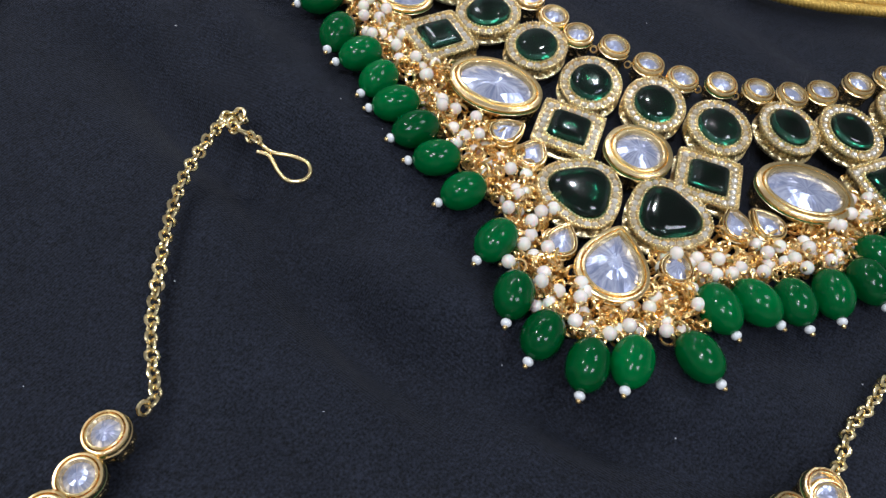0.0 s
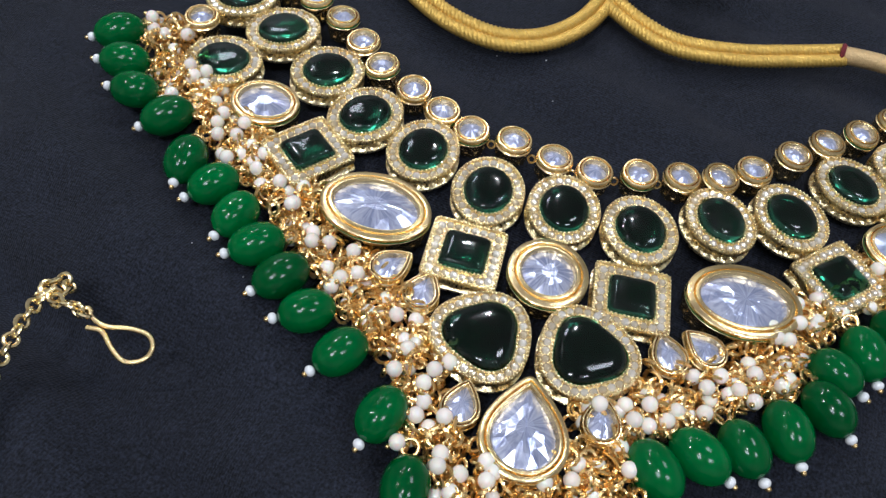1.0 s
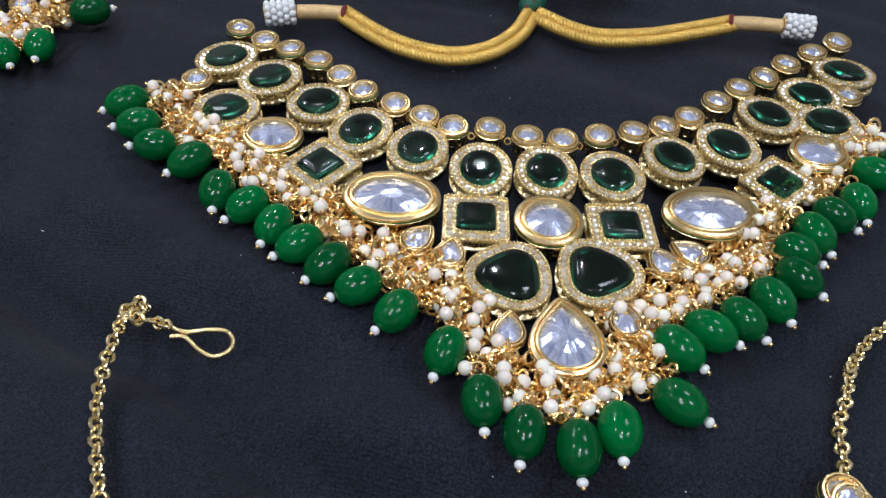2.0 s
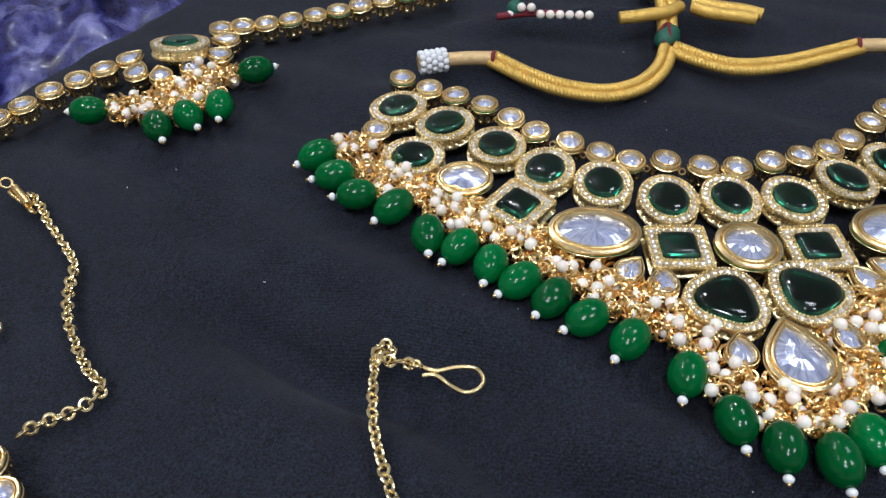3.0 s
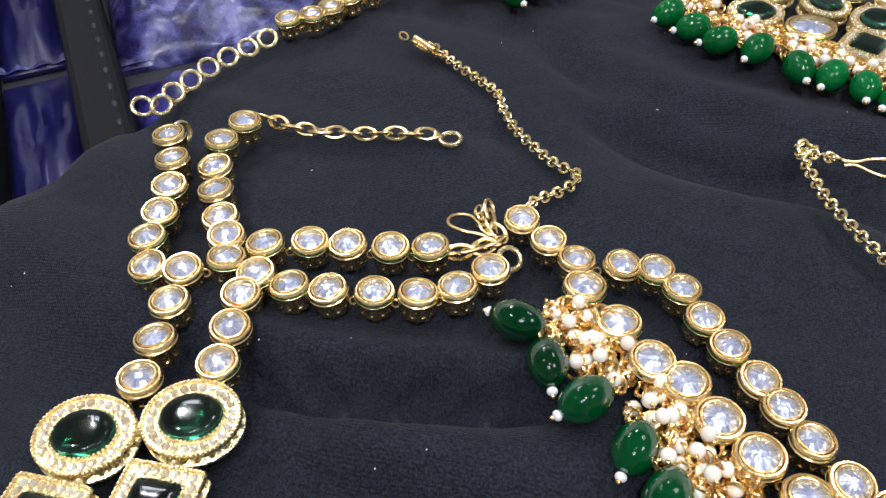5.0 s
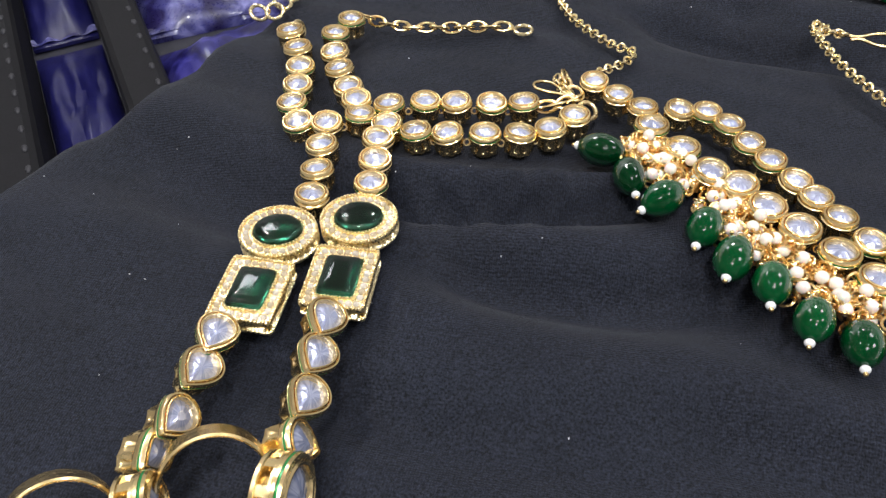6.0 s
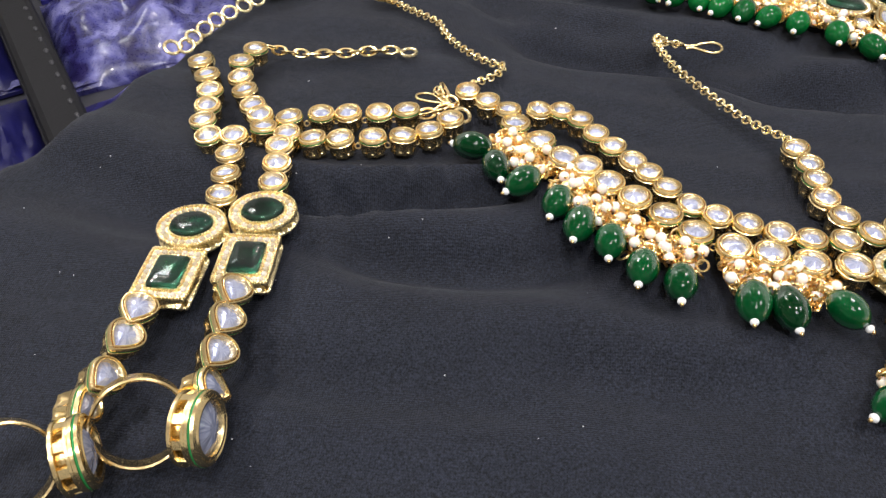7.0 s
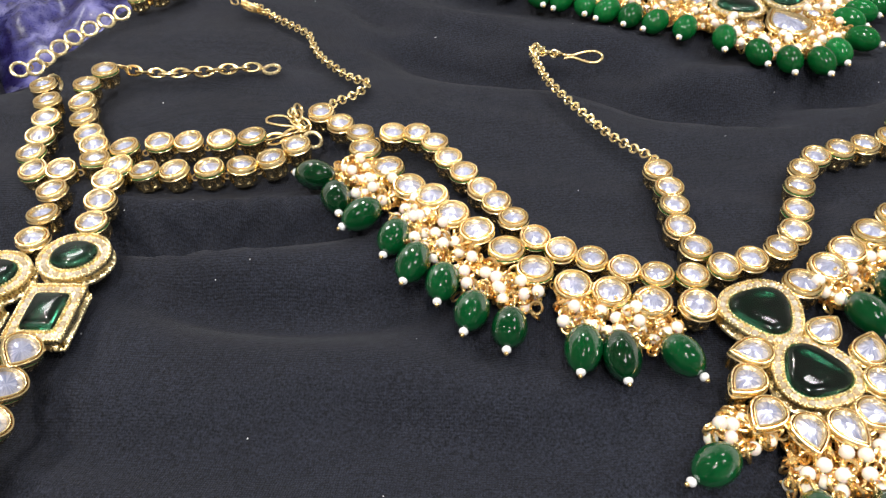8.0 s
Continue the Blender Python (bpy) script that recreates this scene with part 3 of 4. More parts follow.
def slab(name, x0, x1, y0, y1, z0, z1, mat, label, category, kind="structure"):
    v = [(x, y, z) for z in (z0, z1) for x, y in ((x0, y0), (x1, y0), (x1, y1), (x0, y1))]
    me = mesh_of(name, v, [(3, 2, 1, 0), (4, 5, 6, 7), (0, 1, 5, 4), (1, 2, 6, 5), (2, 3, 7, 6), (3, 0, 4, 7)], mat, 0)
    return tagged(new(name, me), label, category, kind=kind)


# Unseen room shell, kept pale to fill shade and give the gold reflections.
slab("floor", -250, 250, -250, 250, -90, -80, floor_mat, "unseen beige floor added to bounce light upwards", "floor")
slab("ceiling", -250, 250, -250, 250, 190, 200, ceiling_mat, "unseen white ceiling added for bounce and reflections", "ceiling")
slab("wall_north", -250, 250, 250, 260, -80, 190, wall_mat, "unseen pale wall added for bounce and reflections", "wall")
slab("wall_south", -250, 250, -260, -250, -80, 190, wall_mat, "unseen pale wall added for bounce and reflections", "wall")
slab("wall_east", 250, 260, -250, 250, -80, 190, wall_mat, "unseen pale wall added for bounce and reflections", "wall")
slab("wall_west", -260, -250, -250, 250, -80, 190, wall_mat, "unseen pale wall added for bounce and reflections", "wall")

# ---- the bridal necklace ----
necklace = thing("necklace", "gold bridal necklace with green stones, crystals, pearls and green bead drops", "necklace")
AXIS_P, AXIS_D = Vector((6.03, 10.57)), Vector((0.362, 0.932)).normalized()


def mirrored(p):
    d = Vector(p) - AXIS_P
    e = Vector((AXIS_D.y, -AXIS_D.x))
    q = AXIS_P + AXIS_D * d.dot(AXIS_D) - e * d.dot(e)
    return (q.x, q.y)


NECK_STRING = [(2.13, 24.2), (2.72, 23.34), (3.34, 22.62), (3.9, 21.83), (4.37, 20.93), (4.75, 20.03), (5.35, 19.22), (5.87, 18.43), (6.49, 17.76), (7.36, 17.35), (8.19, 16.71), (9.01, 16.29), (10.06, 16.12), (11.01, 15.91), (11.89, 15.84), (12.86, 15.94), (14.03, 16.32), (15.04, 16.61), (16.09, 16.88), (17.18, 17.16), (18.44, 17.37), (19.6, 17.67)]
stone_string(necklace, NECK_STRING, "round_small", ROUND_S)
NECK_GREEN = [(1.47, 22.81), (2.42, 21.48), (3.32, 19.95), (4.12, 18.46), (5.27, 17.27), (6.52, 16.01), (8.04, 15.35), (9.6, 14.61), (11.43, 14.65), (13.15, 14.62), (15.06, 15.28), (16.85, 15.64), (18.6, 16.2)]
OVAL_O, OVAL_I = oval(0.92, 0.81, 96), oval(0.61, 0.53, 96)
for x, y in NECK_GREEN:
    turn = math.degrees(math.atan2(24.5 - y, 11.8 - x))
    halo(necklace, "halo_oval", OVAL_O, OVAL_I, at(x, y, 0, RNG.uniform(-4, 4), RNG.uniform(-4, 4), turn + RNG.uniform(-12, 12)))
for p, turn in (((0.98, 20.5), -20), (mirrored((0.98, 20.5)), -20)):
    halo(necklace, "halo_oval", OVAL_O, OVAL_I, at(*p, 0, 2, -2, turn))
for p in ((0.46, 22.04), mirrored((0.46, 22.04))):
    kundan(necklace, "round_small", ROUND_S, at(*p))
WHITE_OVAL, BIG_OVAL, DISC = oval(0.80, 0.66, 84), oval(1.20, 0.88, 108), oval(0.84, 0.84, 96)
for p, turn in (((1.87, 19.01), -24), ((15.28, 13.52), -15)):
    kundan(necklace, "white_oval", WHITE_OVAL, at(*p, 0, 3, 0, turn), 0.70, 0.21, 14, green=True)
for p, turn in (((4.0, 15.74), -26), ((11.13, 12.6), -16)):
    kundan(necklace, "big_oval", BIG_OVAL, at(*p, 0, 0, 0, turn), 0.72, 0.29, 18, 0.13, green=True)
kundan(necklace, "disc", DISC, at(7.25, 13.71), 0.71, 0.30, 16, 0.12, green=True)
SQ_O, SQ_I = oval(0.80, 0.76, 96, 14.0), oval(0.48, 0.45, 96, 8.0)
for p, turn in (((5.66, 14.42), -24), ((8.83, 12.98), -21), ((2.71, 17.47), 25), ((13.51, 12.92), 18)):
    halo(necklace, "halo_square", SQ_O, SQ_I, at(*p, 0, 0, 0, turn), posts=24)
TRI_O, TRI_I = trillion(1.0, 96, 0.06), trillion(0.71, 96, 0.10)
for p, turn in (((5.65, 12.52), 40), ((7.58, 11.9), 96)):
    halo(necklace, "halo_trillion", TRI_O, TRI_I, at(*p, 0, 0, 0, turn))
BIG_DROP, SMALL_DROP = drop(2.02, 1.72, 108), drop(1.0, 0.82, 54)
kundan(necklace, "big_drop", BIG_DROP, at(6.02, 10.57, 0, 0, 0, -20), 0.72, 0.23, 18, 0.13)
for (x, y), turn in (((4.15, 14.31), -65), ((4.67, 13.65), -33), ((5.0, 11.21), -28), ((7.48, 10.55), -22), ((9.17, 11.7), 3), ((9.94, 11.72), 32)):
    kundan(necklace, "small_drop", SMALL_DROP, at(x, y, 0, 0, 0, turn), 0.62, 0.13, 9, 0.09)
NECK_BEADS = [(-1.47, 21.77), (-1.3, 20.72), (-1.03, 19.73), (-0.3, 18.85), (0.12, 17.53), (0.69, 16.79), (1.13, 15.94), (1.52, 15.14), (1.96, 14.34), (2.4, 13.48), (2.95, 12.54), (3.55, 11.22), (3.78, 9.87), (4.26, 8.95), (5.08, 8.28), (6.02, 8.34), (7.47, 8.42), (8.2, 9.54), (9.1, 9.68), (9.98, 9.7), (10.95, 9.9), (11.95, 10.22)]
NECK_TIPS = [(-2.17, 21.65), (-1.92, 20.86), (-1.62, 19.94), (-0.88, 18.68), (-0.1, 17.0), (0.04, 16.54), (0.66, 15.43), (0.97, 15.05), (1.67, 14.21), (1.84, 13.44), (2.39, 12.26), (3.18, 10.84), (3.59, 9.34), (3.93, 8.44), (4.85, 7.7), (5.76, 7.76), (7.82, 7.83), (8.41, 8.95), (9.52, 9.15), (10.15, 9.05), (10.95, 9.29), (12.11, 9.72)]
fringe(necklace, NECK_BEADS + [mirrored(p) for p in NECK_BEADS[7:0:-1]], NECK_TIPS + [mirrored(p) for p in NECK_TIPS[7:0:-1]], BEADS)

# clasp cord: wrapped ends, doubled gold cord, knot and tassel ends
def bead_wrap(parent, x, y, turn):
    wrap = part("seed_bead_wrap", mesh_of("seed_bead_wrap", *tube([(-0.5, 0, 0), (0, 0, 0.01), (0.5, 0, 0)], 0.24, 0.05, 12), thread_mat, 60), parent, at(x, y, 0.42, 0, 0, turn), "white seed beads strung round the cord end")
    for row in range(5):
        for k in range(9):
            a = 2 * math.pi * k / 9 + row * 0.35
            part("seed_bead", WRAP_BEAD, wrap, at((row - 2) * 0.19, 0.30 * math.cos(a), 0.30 * math.sin(a)))


WRAP_BEAD = mesh_of("seed_bead", *ball(0.115, 8, 6), seed_mat, 180)
bead_wrap(necklace, 3.55, 24.95, -10)
bead_wrap(necklace, 19.2, 18.95, -30)
CORD_L = [(5.45, 24.4), (6.09, 22.93), (6.82, 21.86), (7.88, 21.09), (9.1, 21.02), (10.28, 21.57), (11.25, 22.5)]
CORD_R = [(11.35, 22.4), (11.95, 21.3), (12.75, 20.52), (14.28, 20.07), (15.86, 19.94), (17.29, 19.88)]
for line in (CORD_L, CORD_R):
    for off, z in ((-0.14, 0.30), (0.14, 0.40)):
        pts = []
        for i, (x, y) in enumerate(line):
            a, b = Vector(line[max(0, i - 1)]), Vector(line[min(len(line) - 1, i + 1)])
            d = (b - a).normalized()
            pts.append((x - d.y * off, y + d.x * off, z))
        part("cord", mesh_of("cord", *tube(pts, 0.165, 0.025, 24, 0.13, 0.12, 4), cord_mat, 180), necklace, label="knitted gold cord")
for a, b in (((4.1, 24.9), (5.5, 24.35)), ((17.25, 19.9), (18.75, 19.2))):
    part("thread_wrap", mesh_of("thread_wrap", *tube([(*a, 0.36), ((a[0] + b[0]) / 2, (a[1] + b[1]) / 2 + 0.05, 0.36), (*b, 0.36)], 0.24, 0.03, 14, 0.05, 0.08, 1), thread_mat, 180), necklace)
for x, y in ((5.5, 24.3), (17.25, 19.92), (11.2, 22.7)):
    part("thread_binding", mesh_of("thread_binding", *torus(0.23, 0.07, 16, 6), red_mat), necklace, at(x, y, 0.36, 0, 80, -35))
KNOT_LOOP = mesh_of("knot_binding", *torus(0.42, 0.06, 18, 6), red_mat)
part("slide_knot", mesh_of("slide_knot", *ball(0.54, 16, 10, 1.1, 0.75, 0.75), green_thread, 180), necklace, at(11.5, 22.95, 0.45, 0, 0, 30), "green and maroon thread slide knot")
part("knot_binding", mesh_of("knot_binding", *torus(0.41, 0.08, 18, 6), red_mat), necklace, at(11.55, 22.98, 0.45, 60, 0, 20))
part("knot_binding", KNOT_LOOP, necklace, at(11.6, 22.9, 0.47, 70, 20, 50))
for dx in (-0.18, 0.2):
    part("cord", mesh_of("cord", *tube([(11.6 + dx, 23.1, 0.5), (12.0 + dx, 24.0, 1.15), (12.4 + dx, 24.8, 1.1), (12.8 + dx, 25.6, 0.5), (13.3 + dx, 27.0, 0.3)], 0.2, 0.035, 16, 0.07, 0.11, 3), cord_mat, 180), necklace, label="knitted gold cord")
for pts in ([(12.39, 23.66, 1.05), (11.71, 23.47, 1.10), (10.74, 23.61, 1.10), (10.00, 23.85, 1.05)], [(12.77, 23.40, 1.05), (12.99, 22.84, 1.10), (13.54, 22.37, 1.10), (14.25, 21.89, 1.05)], [(13.00, 23.76, 1.00), (13.54, 23.13, 1.05), (14.24, 22.54, 1.05), (14.70, 22.08, 1.00)]):
    part("tassel_end", mesh_of("tassel_end", *tube(pts, 0.22, 0.035, 14, 0.07, 0.11, 3), cord_mat, 180), necklace, label="looped gold cord end")

# a second cord end with beads behind the fold
bead_end = thing("beaded_tassel", "white and maroon beaded tassel end lying behind a cloth fold", "tassel")
for k in range(9):
    part("seed_bead", PEARL, bead_end, at(6.84 + k * 0.3, 25.71 - k * 0.15, 1.0 + (0.25 if k in (1, 2) else 0)))
part("maroon_thread", mesh_of("maroon_thread", *tube([(6.34, 25.81, 0.95), (7.34, 25.51, 1.0), (8.44, 25.11, 0.95)], 0.12, 0.05, 10), red_mat, 180), bead_end)
part("green_bead", mesh_of("green_bead", *ball(0.3, 12, 8), green_thread, 180), bead_end, at(7.04, 25.81, 1.1))

# ---- the head chain ----
head = thing("head_chain", "gold bridal head chain with crystal strands, pearl fringe and green pendant", "head chain")
HEAD_UP = [(-10.44, 15.18), (-10.22, 14.29), (-9.99, 13.45), (-9.15, 12.97), (-8.52, 12.51), (-8.36, 11.77), (-8.4, 10.93), (-8.38, 10.09), (-8.4, 9.28), (-8.37, 8.53), (-8.42, 7.71), (-8.37, 6.87), (-8.07, 6.09), (-7.66, 5.39), (-7.17, 4.7), (-6.68, 4.03), (-6.0, 3.55)]
stone_string(head, HEAD_UP, "round_small", ROUND_S)
HEAD_MID = [(-3.7, 7.04), (-4.04, 6.33), (-4.48, 5.73), (-4.93, 5.03), (-5.2, 4.21), (-5.11, 3.4), (-4.33, 3.13), (-3.41, 2.97), (-2.6, 3.24), (-1.84, 3.71), (-1.04, 4.28), (-0.32, 4.75), (0.5, 4.95), (1.3, 4.76), (2.1, 4.48)]
stone_string(head, HEAD_MID, "round_small", ROUND_S)
stone_string(head, [(3.0 + 0.88 * i, 4.3 + 0.16 * i + 0.1 * math.sin(i)) for i in range(8)], "round_small", ROUND_S)
HEAD_LOW = [(-10.25, 12.7), (-10.09, 11.52), (-10.04, 10.53), (-9.68, 9.75), (-9.65, 8.85), (-9.45, 7.9), (-9.27, 6.87), (-9.1, 5.88), (-8.62, 4.98), (-7.99, 4.26), (-7.38, 3.47), (-6.55, 2.82)]
stone_string(head, HEAD_LOW, "round_large", ROUND_L, 0.68, 0.18)
stone_string(head, [(-3.97, 1.83), (-2.97, 1.89), (-2.03, 1.98), (-0.97, 2.02), (0.05, 2.1), (1.05, 2.2)], "round_large", ROUND_L, 0.68, 0.18)
for (x, y), turn in (((-5.43, 1.83), 15), ((-5.9, -0.03), 72)):
    halo(head, "halo_trillion", TRI_O, TRI_I, at(x, y, 0, 0, 0, turn))
PETAL = drop(1.06, 0.88, 54)
for (x, y), turn in (((-6.66, 1.12), 58), ((-7.39, 0.62), 95), ((-7.70, -0.2), 104), ((-7.30, -1.0), 148), ((-6.54, -1.38), 172), ((-5.76, -1.5), 201), ((-4.4, -0.31), -60), ((-4.76, 0.6), -80), ((-4.85, -1.06), 240)):
    kundan(head, "petal", PETAL, at(x, y, 0, 0, 0, turn), 0.72, 0.15, 9, 0.1)
HEAD_BEADS = [(-11.96, 12.58), (-11.92, 11.37), (-11.67, 10.31), (-11.39, 9.04), (-11.46, 7.95), (-11.2, 6.96), (-11.13, 5.76), (-10.68, 4.83), (-9.64, 3.38), (-9.04, 2.74), (-7.89, 1.96)]
HEAD_TIPS = [(-12.31, 13.03), (-12.14, 10.8), (-12.26, 10.27), (-11.93, 8.68), (-12.06, 7.51), (-11.7, 6.45), (-11.42, 5.53), (-11.01, 4.47), (-9.99, 3.03), (-9.35, 2.19), (-7.88, 1.35)]
fringe(head, HEAD_BEADS, HEAD_TIPS, MELONS, 9, 9, 0.62, 1.6, 0.55)
fringe(head, [(-3.38, 0.39), (-2.2, 0.5), (-1.1, 0.5)], [(-3.5, -0.3), (-2.3, -0.2), (-1.0, -0.2)], MELONS, 6, 7, 0.6, 1.3, 0.5)
fringe(head, [(-9.35, -0.39), (-8.6, -2.3), (-7.3, -3.1), (-5.9, -3.3)], [(-9.99, -0.36), (-9.1, -2.8), (-7.5, -3.8), (-5.9, -4.0)], MELONS, 8, 8, 0.6, 1.5, 0.55)

# ---- its hair hooks on fine chains ----
chain(head, [(-2.42, 14.6, 0.3), (-2.75, 13.95, 0.33), (-3.12, 12.95, 0.33), (-3.28, 12.05, 0.32), (-3.36, 11.05, 0.28), (-3.38, 10.25, 0.25), (-3.38, 9.38, 0.2), (-3.24, 8.45, 0.2), (-3.12, 7.88, 0.22), (-3.35, 7.5, 0.3)], ROLO, 0.19)
chain(head, [(-2.5, 14.5, 0.35), (-2.2, 14.85, 0.3), (-2.0, 14.55, 0.3), (-2.3, 14.4, 0.35), (-1.95, 14.25, 0.25)], ROLO, 0.19)
hook(head, at(-1.62, 13.9, 0.2, 8, 0, -38), 1.0, None, 1.15)
chain(head, [(-1.95, 14.25, 0.25), (-1.8, 14.1, 0.25), (-1.62, 13.96, 0.22)], ROLO, 0.17)
chain(head, [(-9.1, 23.6, 0.25), (-8.94, 23.1, 0.15), (-8.82, 22.4, 0.15), (-8.5, 21.25, 0.15), (-8.36, 20.48, 0.15), (-8.58, 19.65, 0.15), (-8.68, 18.68, 0.15), (-8.57, 17.69, 0.15), (-8.42, 16.96, 0.15), (-8.18, 16.45, 0.2), (-8.35, 16.15, 0.2), (-8.85, 16.02, 0.15), (-9.5, 16.0, 0.15), (-9.95, 15.8, 0.25)], ROLO, 0.19)
hook(head, at(-9.18, 23.0, 0.22, 55, 0, 112), 0.78, wire_gold)
part("clasp_bar", mesh_of("clasp_bar", *tube([(-9.2, 23.15, 0.3), (-9.36, 23.6, 0.34), (-9.5, 24.0, 0.36)], 0.12, 0.05, 10), wire_gold, 60), head)
part("jump_ring", RING, head, at(-9.72, 24.4, 0.28, 35, 0, 30))
chain(head, [(11.6, 7.95, 0.15), (11.0, 7.4, 0.15), (10.4, 6.95, 0.15), (9.95, 6.3, 0.15), (9.5, 5.9, 0.25)], ROLO, 0.19)
chain(head, [(11.6, 7.95, 0.15), (12.6, 8.4, 0.15), (14.0, 8.6, 0.15)], ROLO, 0.19)
stone_string(head, [(9.16, 5.66)], "round_small", ROUND_S)

# ---- two hand chains with finger rings ----
def hand_chain(label, band, strand, oval_at, rect_at, turn, drops, drop_turns, ring_at, head_at):
    ob = thing("hand_chain", label, "hand chain", "pair of hand chains")
    stone_string(ob, band, "round_mid", ROUND_M, 0.71, 0.17, 7)
    stone_string(ob, strand, "round_mid", ROUND_M, 0.71, 0.17, 7)
    halo(ob, "halo_wide", WIDE_O, WIDE_I, at(*oval_at, 0, 0, 0, turn + 8))
    halo(ob, "halo_rect", RECT_O, RECT_I, at(*rect_at, 0, 0, 0, turn), posts=28)
    for (x, y), t in zip(drops, drop_turns):
        kundan(ob, "strand_drop", STRAND_DROP, at(x, y, 0.05 + 0.45 * math.sin(radians(t[1])), 0, t[1], -27) @ pose(0, 0, 0, 0, 0, t[0] + 27), 0.72, 0.15, 9, 0.1, green=True)
    part("finger_ring", FINGER, ob, ring_at, "plain gold open ring band")
    big = part("ring_head", RING_BODY, ob, head_at)
    part("crystal", RING_STONE, big)
    part("enamel_band", RING_ENAMEL, big)
    return ob


ROUND_M = oval(0.45, 0.45, 54)
WIDE_O, WIDE_I = oval(0.96, 0.86, 96), oval(0.60, 0.50, 96)
RECT_O, RECT_I = oval(0.76, 0.92, 112, 16.0), oval(0.44, 0.58, 112, 9.0)
STRAND_DROP = drop(1.12, 0.98, 54)
RING_HEAD = oval(0.80, 0.80, 72)


def ring_body():
    """Two gold rims held apart by posts, the upper one a bezel."""
    back = rings(RING_HEAD, [(0.30, 0.0), (0.04, 0.0), (0.0, 0.03), (0.0, 0.10), (0.04, 0.13), (0.30, 0.13)])
    bezel = rings(RING_HEAD, [(0.30, 0.30), (0.05, 0.30), (0.02, 0.32), (0.02, 0.38), (0.0, 0.40), (0.0, 0.47), (0.04, 0.50), (0.0, 0.53), (0.02, 0.59), (0.09, 0.63), (0.13, 0.60), (0.17, 0.64), (0.22, 0.63), (0.25, 0.57), (0.26, 0.46)])
    inner = rings(inset(RING_HEAD, 0.22), [(0.0, 0.02), (0.0, 0.34), (0.04, 0.34), (0.04, 0.02)])
    posts = [box_at(0.72 * math.cos(a), 0.72 * math.sin(a), 0.11, 0.32, 0.05, 0.10, a) for a in [2 * math.pi * k / 9 for k in range(9)]]
    return mesh_of("ring_head", *joined(back, bezel, inner, *posts), gold, 38)


RING_BODY = ring_body()
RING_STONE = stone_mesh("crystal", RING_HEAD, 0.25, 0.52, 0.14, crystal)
RING_ENAMEL = mesh_of("enamel_band", *rings(RING_HEAD, [(0.035, 0.485), (-0.004, 0.49), (-0.004, 0.525), (0.035, 0.53)]), enamel)


def finger_mesh():
    verts, faces, n = [], [], 60
    for i in range(n + 1):
        t = radians(20) + (2 * math.pi - radians(5)) * i / n
        for r, z in ((0.95, -0.25), (0.99, -0.22), (1.0, 0.22), (0.96, 0.25), (0.92, 0.22), (0.92, -0.22)):
            verts.append((r * math.cos(t), r * math.sin(t), z))
    for i in range(n):
        for j in range(6):
            faces.append((i * 6 + j, (i + 1) * 6 + j, (i + 1) * 6 + (j + 1) % 6, i * 6 + (j + 1) % 6))
    faces += [tuple(range(6)), tuple(reversed(range(n * 6, n * 6 + 6)))]
    return mesh_of("finger_ring", verts, faces, gold, 40)


FINGER = finger_mesh()
BAND_1 = [(-17.49, 21.89), (-17.59, 20.85), (-17.86, 19.91), (-18.27, 19.06), (-18.64, 18.22), (-18.75, 17.35), (-18.11, 16.96), (-17.22, 16.8), (-16.2, 16.86), (-15.28, 16.55), (-14.46, 16.1), (-13.64, 15.62), (-12.79, 15.15)]
BAND_2 = [(-15.54, 21.67), (-16.32, 21.11), (-16.6, 20.14), (-16.81, 19.17), (-16.93, 18.23), (-16.98, 17.6), (-16.6, 16.1), (-16.06, 15.37), (-15.3, 14.94), (-14.48, 14.47), (-13.67, 14.01), (-12.74, 13.8), (-11.86, 14.0)]
hand_a = hand_chain("gold crystal hand chain with green oval and rectangular stones, ring", BAND_1, [(-18.55, 16.04), (-19.04, 15.09), (-19.54, 14.3)], (-20.62, 13.5), (-21.72, 12.02), -37, [(-22.97, 11.07), (-23.6, 10.39), (-24.38, 9.54), (-25.03, 9.12)], [(140, 24), (130, 38), (125, 54), (120, 76)], at(-26.26, 8.02, 0.83, 56, 0, 12) @ pose(0, 0, 0, 0, 0, 165), at(-25.22, 7.59, 0.90, 0, 88, -13))
hand_b = hand_chain("gold hand chain of crystals with green stones, drops and open ring", BAND_2, [(-17.11, 15.68), (-17.56, 14.9), (-17.99, 14.04)], (-18.72, 13.02), (-19.81, 11.45), -35, [(-20.83, 10.41), (-21.36, 9.62), (-21.87, 8.76), (-22.46, 8.03)], [(140, 32), (135, 36), (130, 36), (-110, 66)], at(-23.62, 7.7, 0.83, 56, 0, -4) @ pose(0, 0, 0, 0, 0, 150), at(-22.86, 6.98, 0.90, 0, 83, -37))
chain(hand_b, [(-14.87, 22.06, 0.3), (-14.53, 21.7, 0.2), (-14.07, 21.27, 0.17), (-13.48, 20.83, 0.17), (-12.99, 20.58, 0.17), (-12.5, 20.28, 0.17), (-12.0, 20.09, 0.17), (-11.47, 19.82, 0.17), (-10.94, 19.56, 0.17), (-10.8, 19.48, 0.17)], CABLE, 0.42, 36)
part("chain_link", HOOP, hand_b, at(-10.47, 19.2, 0.1))
chain(hand_a, [(-12.49, 15.03, 0.35), (-12.01, 14.93, 0.4), (-11.51, 14.87, 0.4), (-11.15, 15.0, 0.4)], CABLE, 0.3, 40)
chain(hand_a, [(-10.9, 16.0, 0.35), (-11.1, 15.6, 0.3), (-11.1, 15.03, 0.4)], CABLE, 0.3, 40)
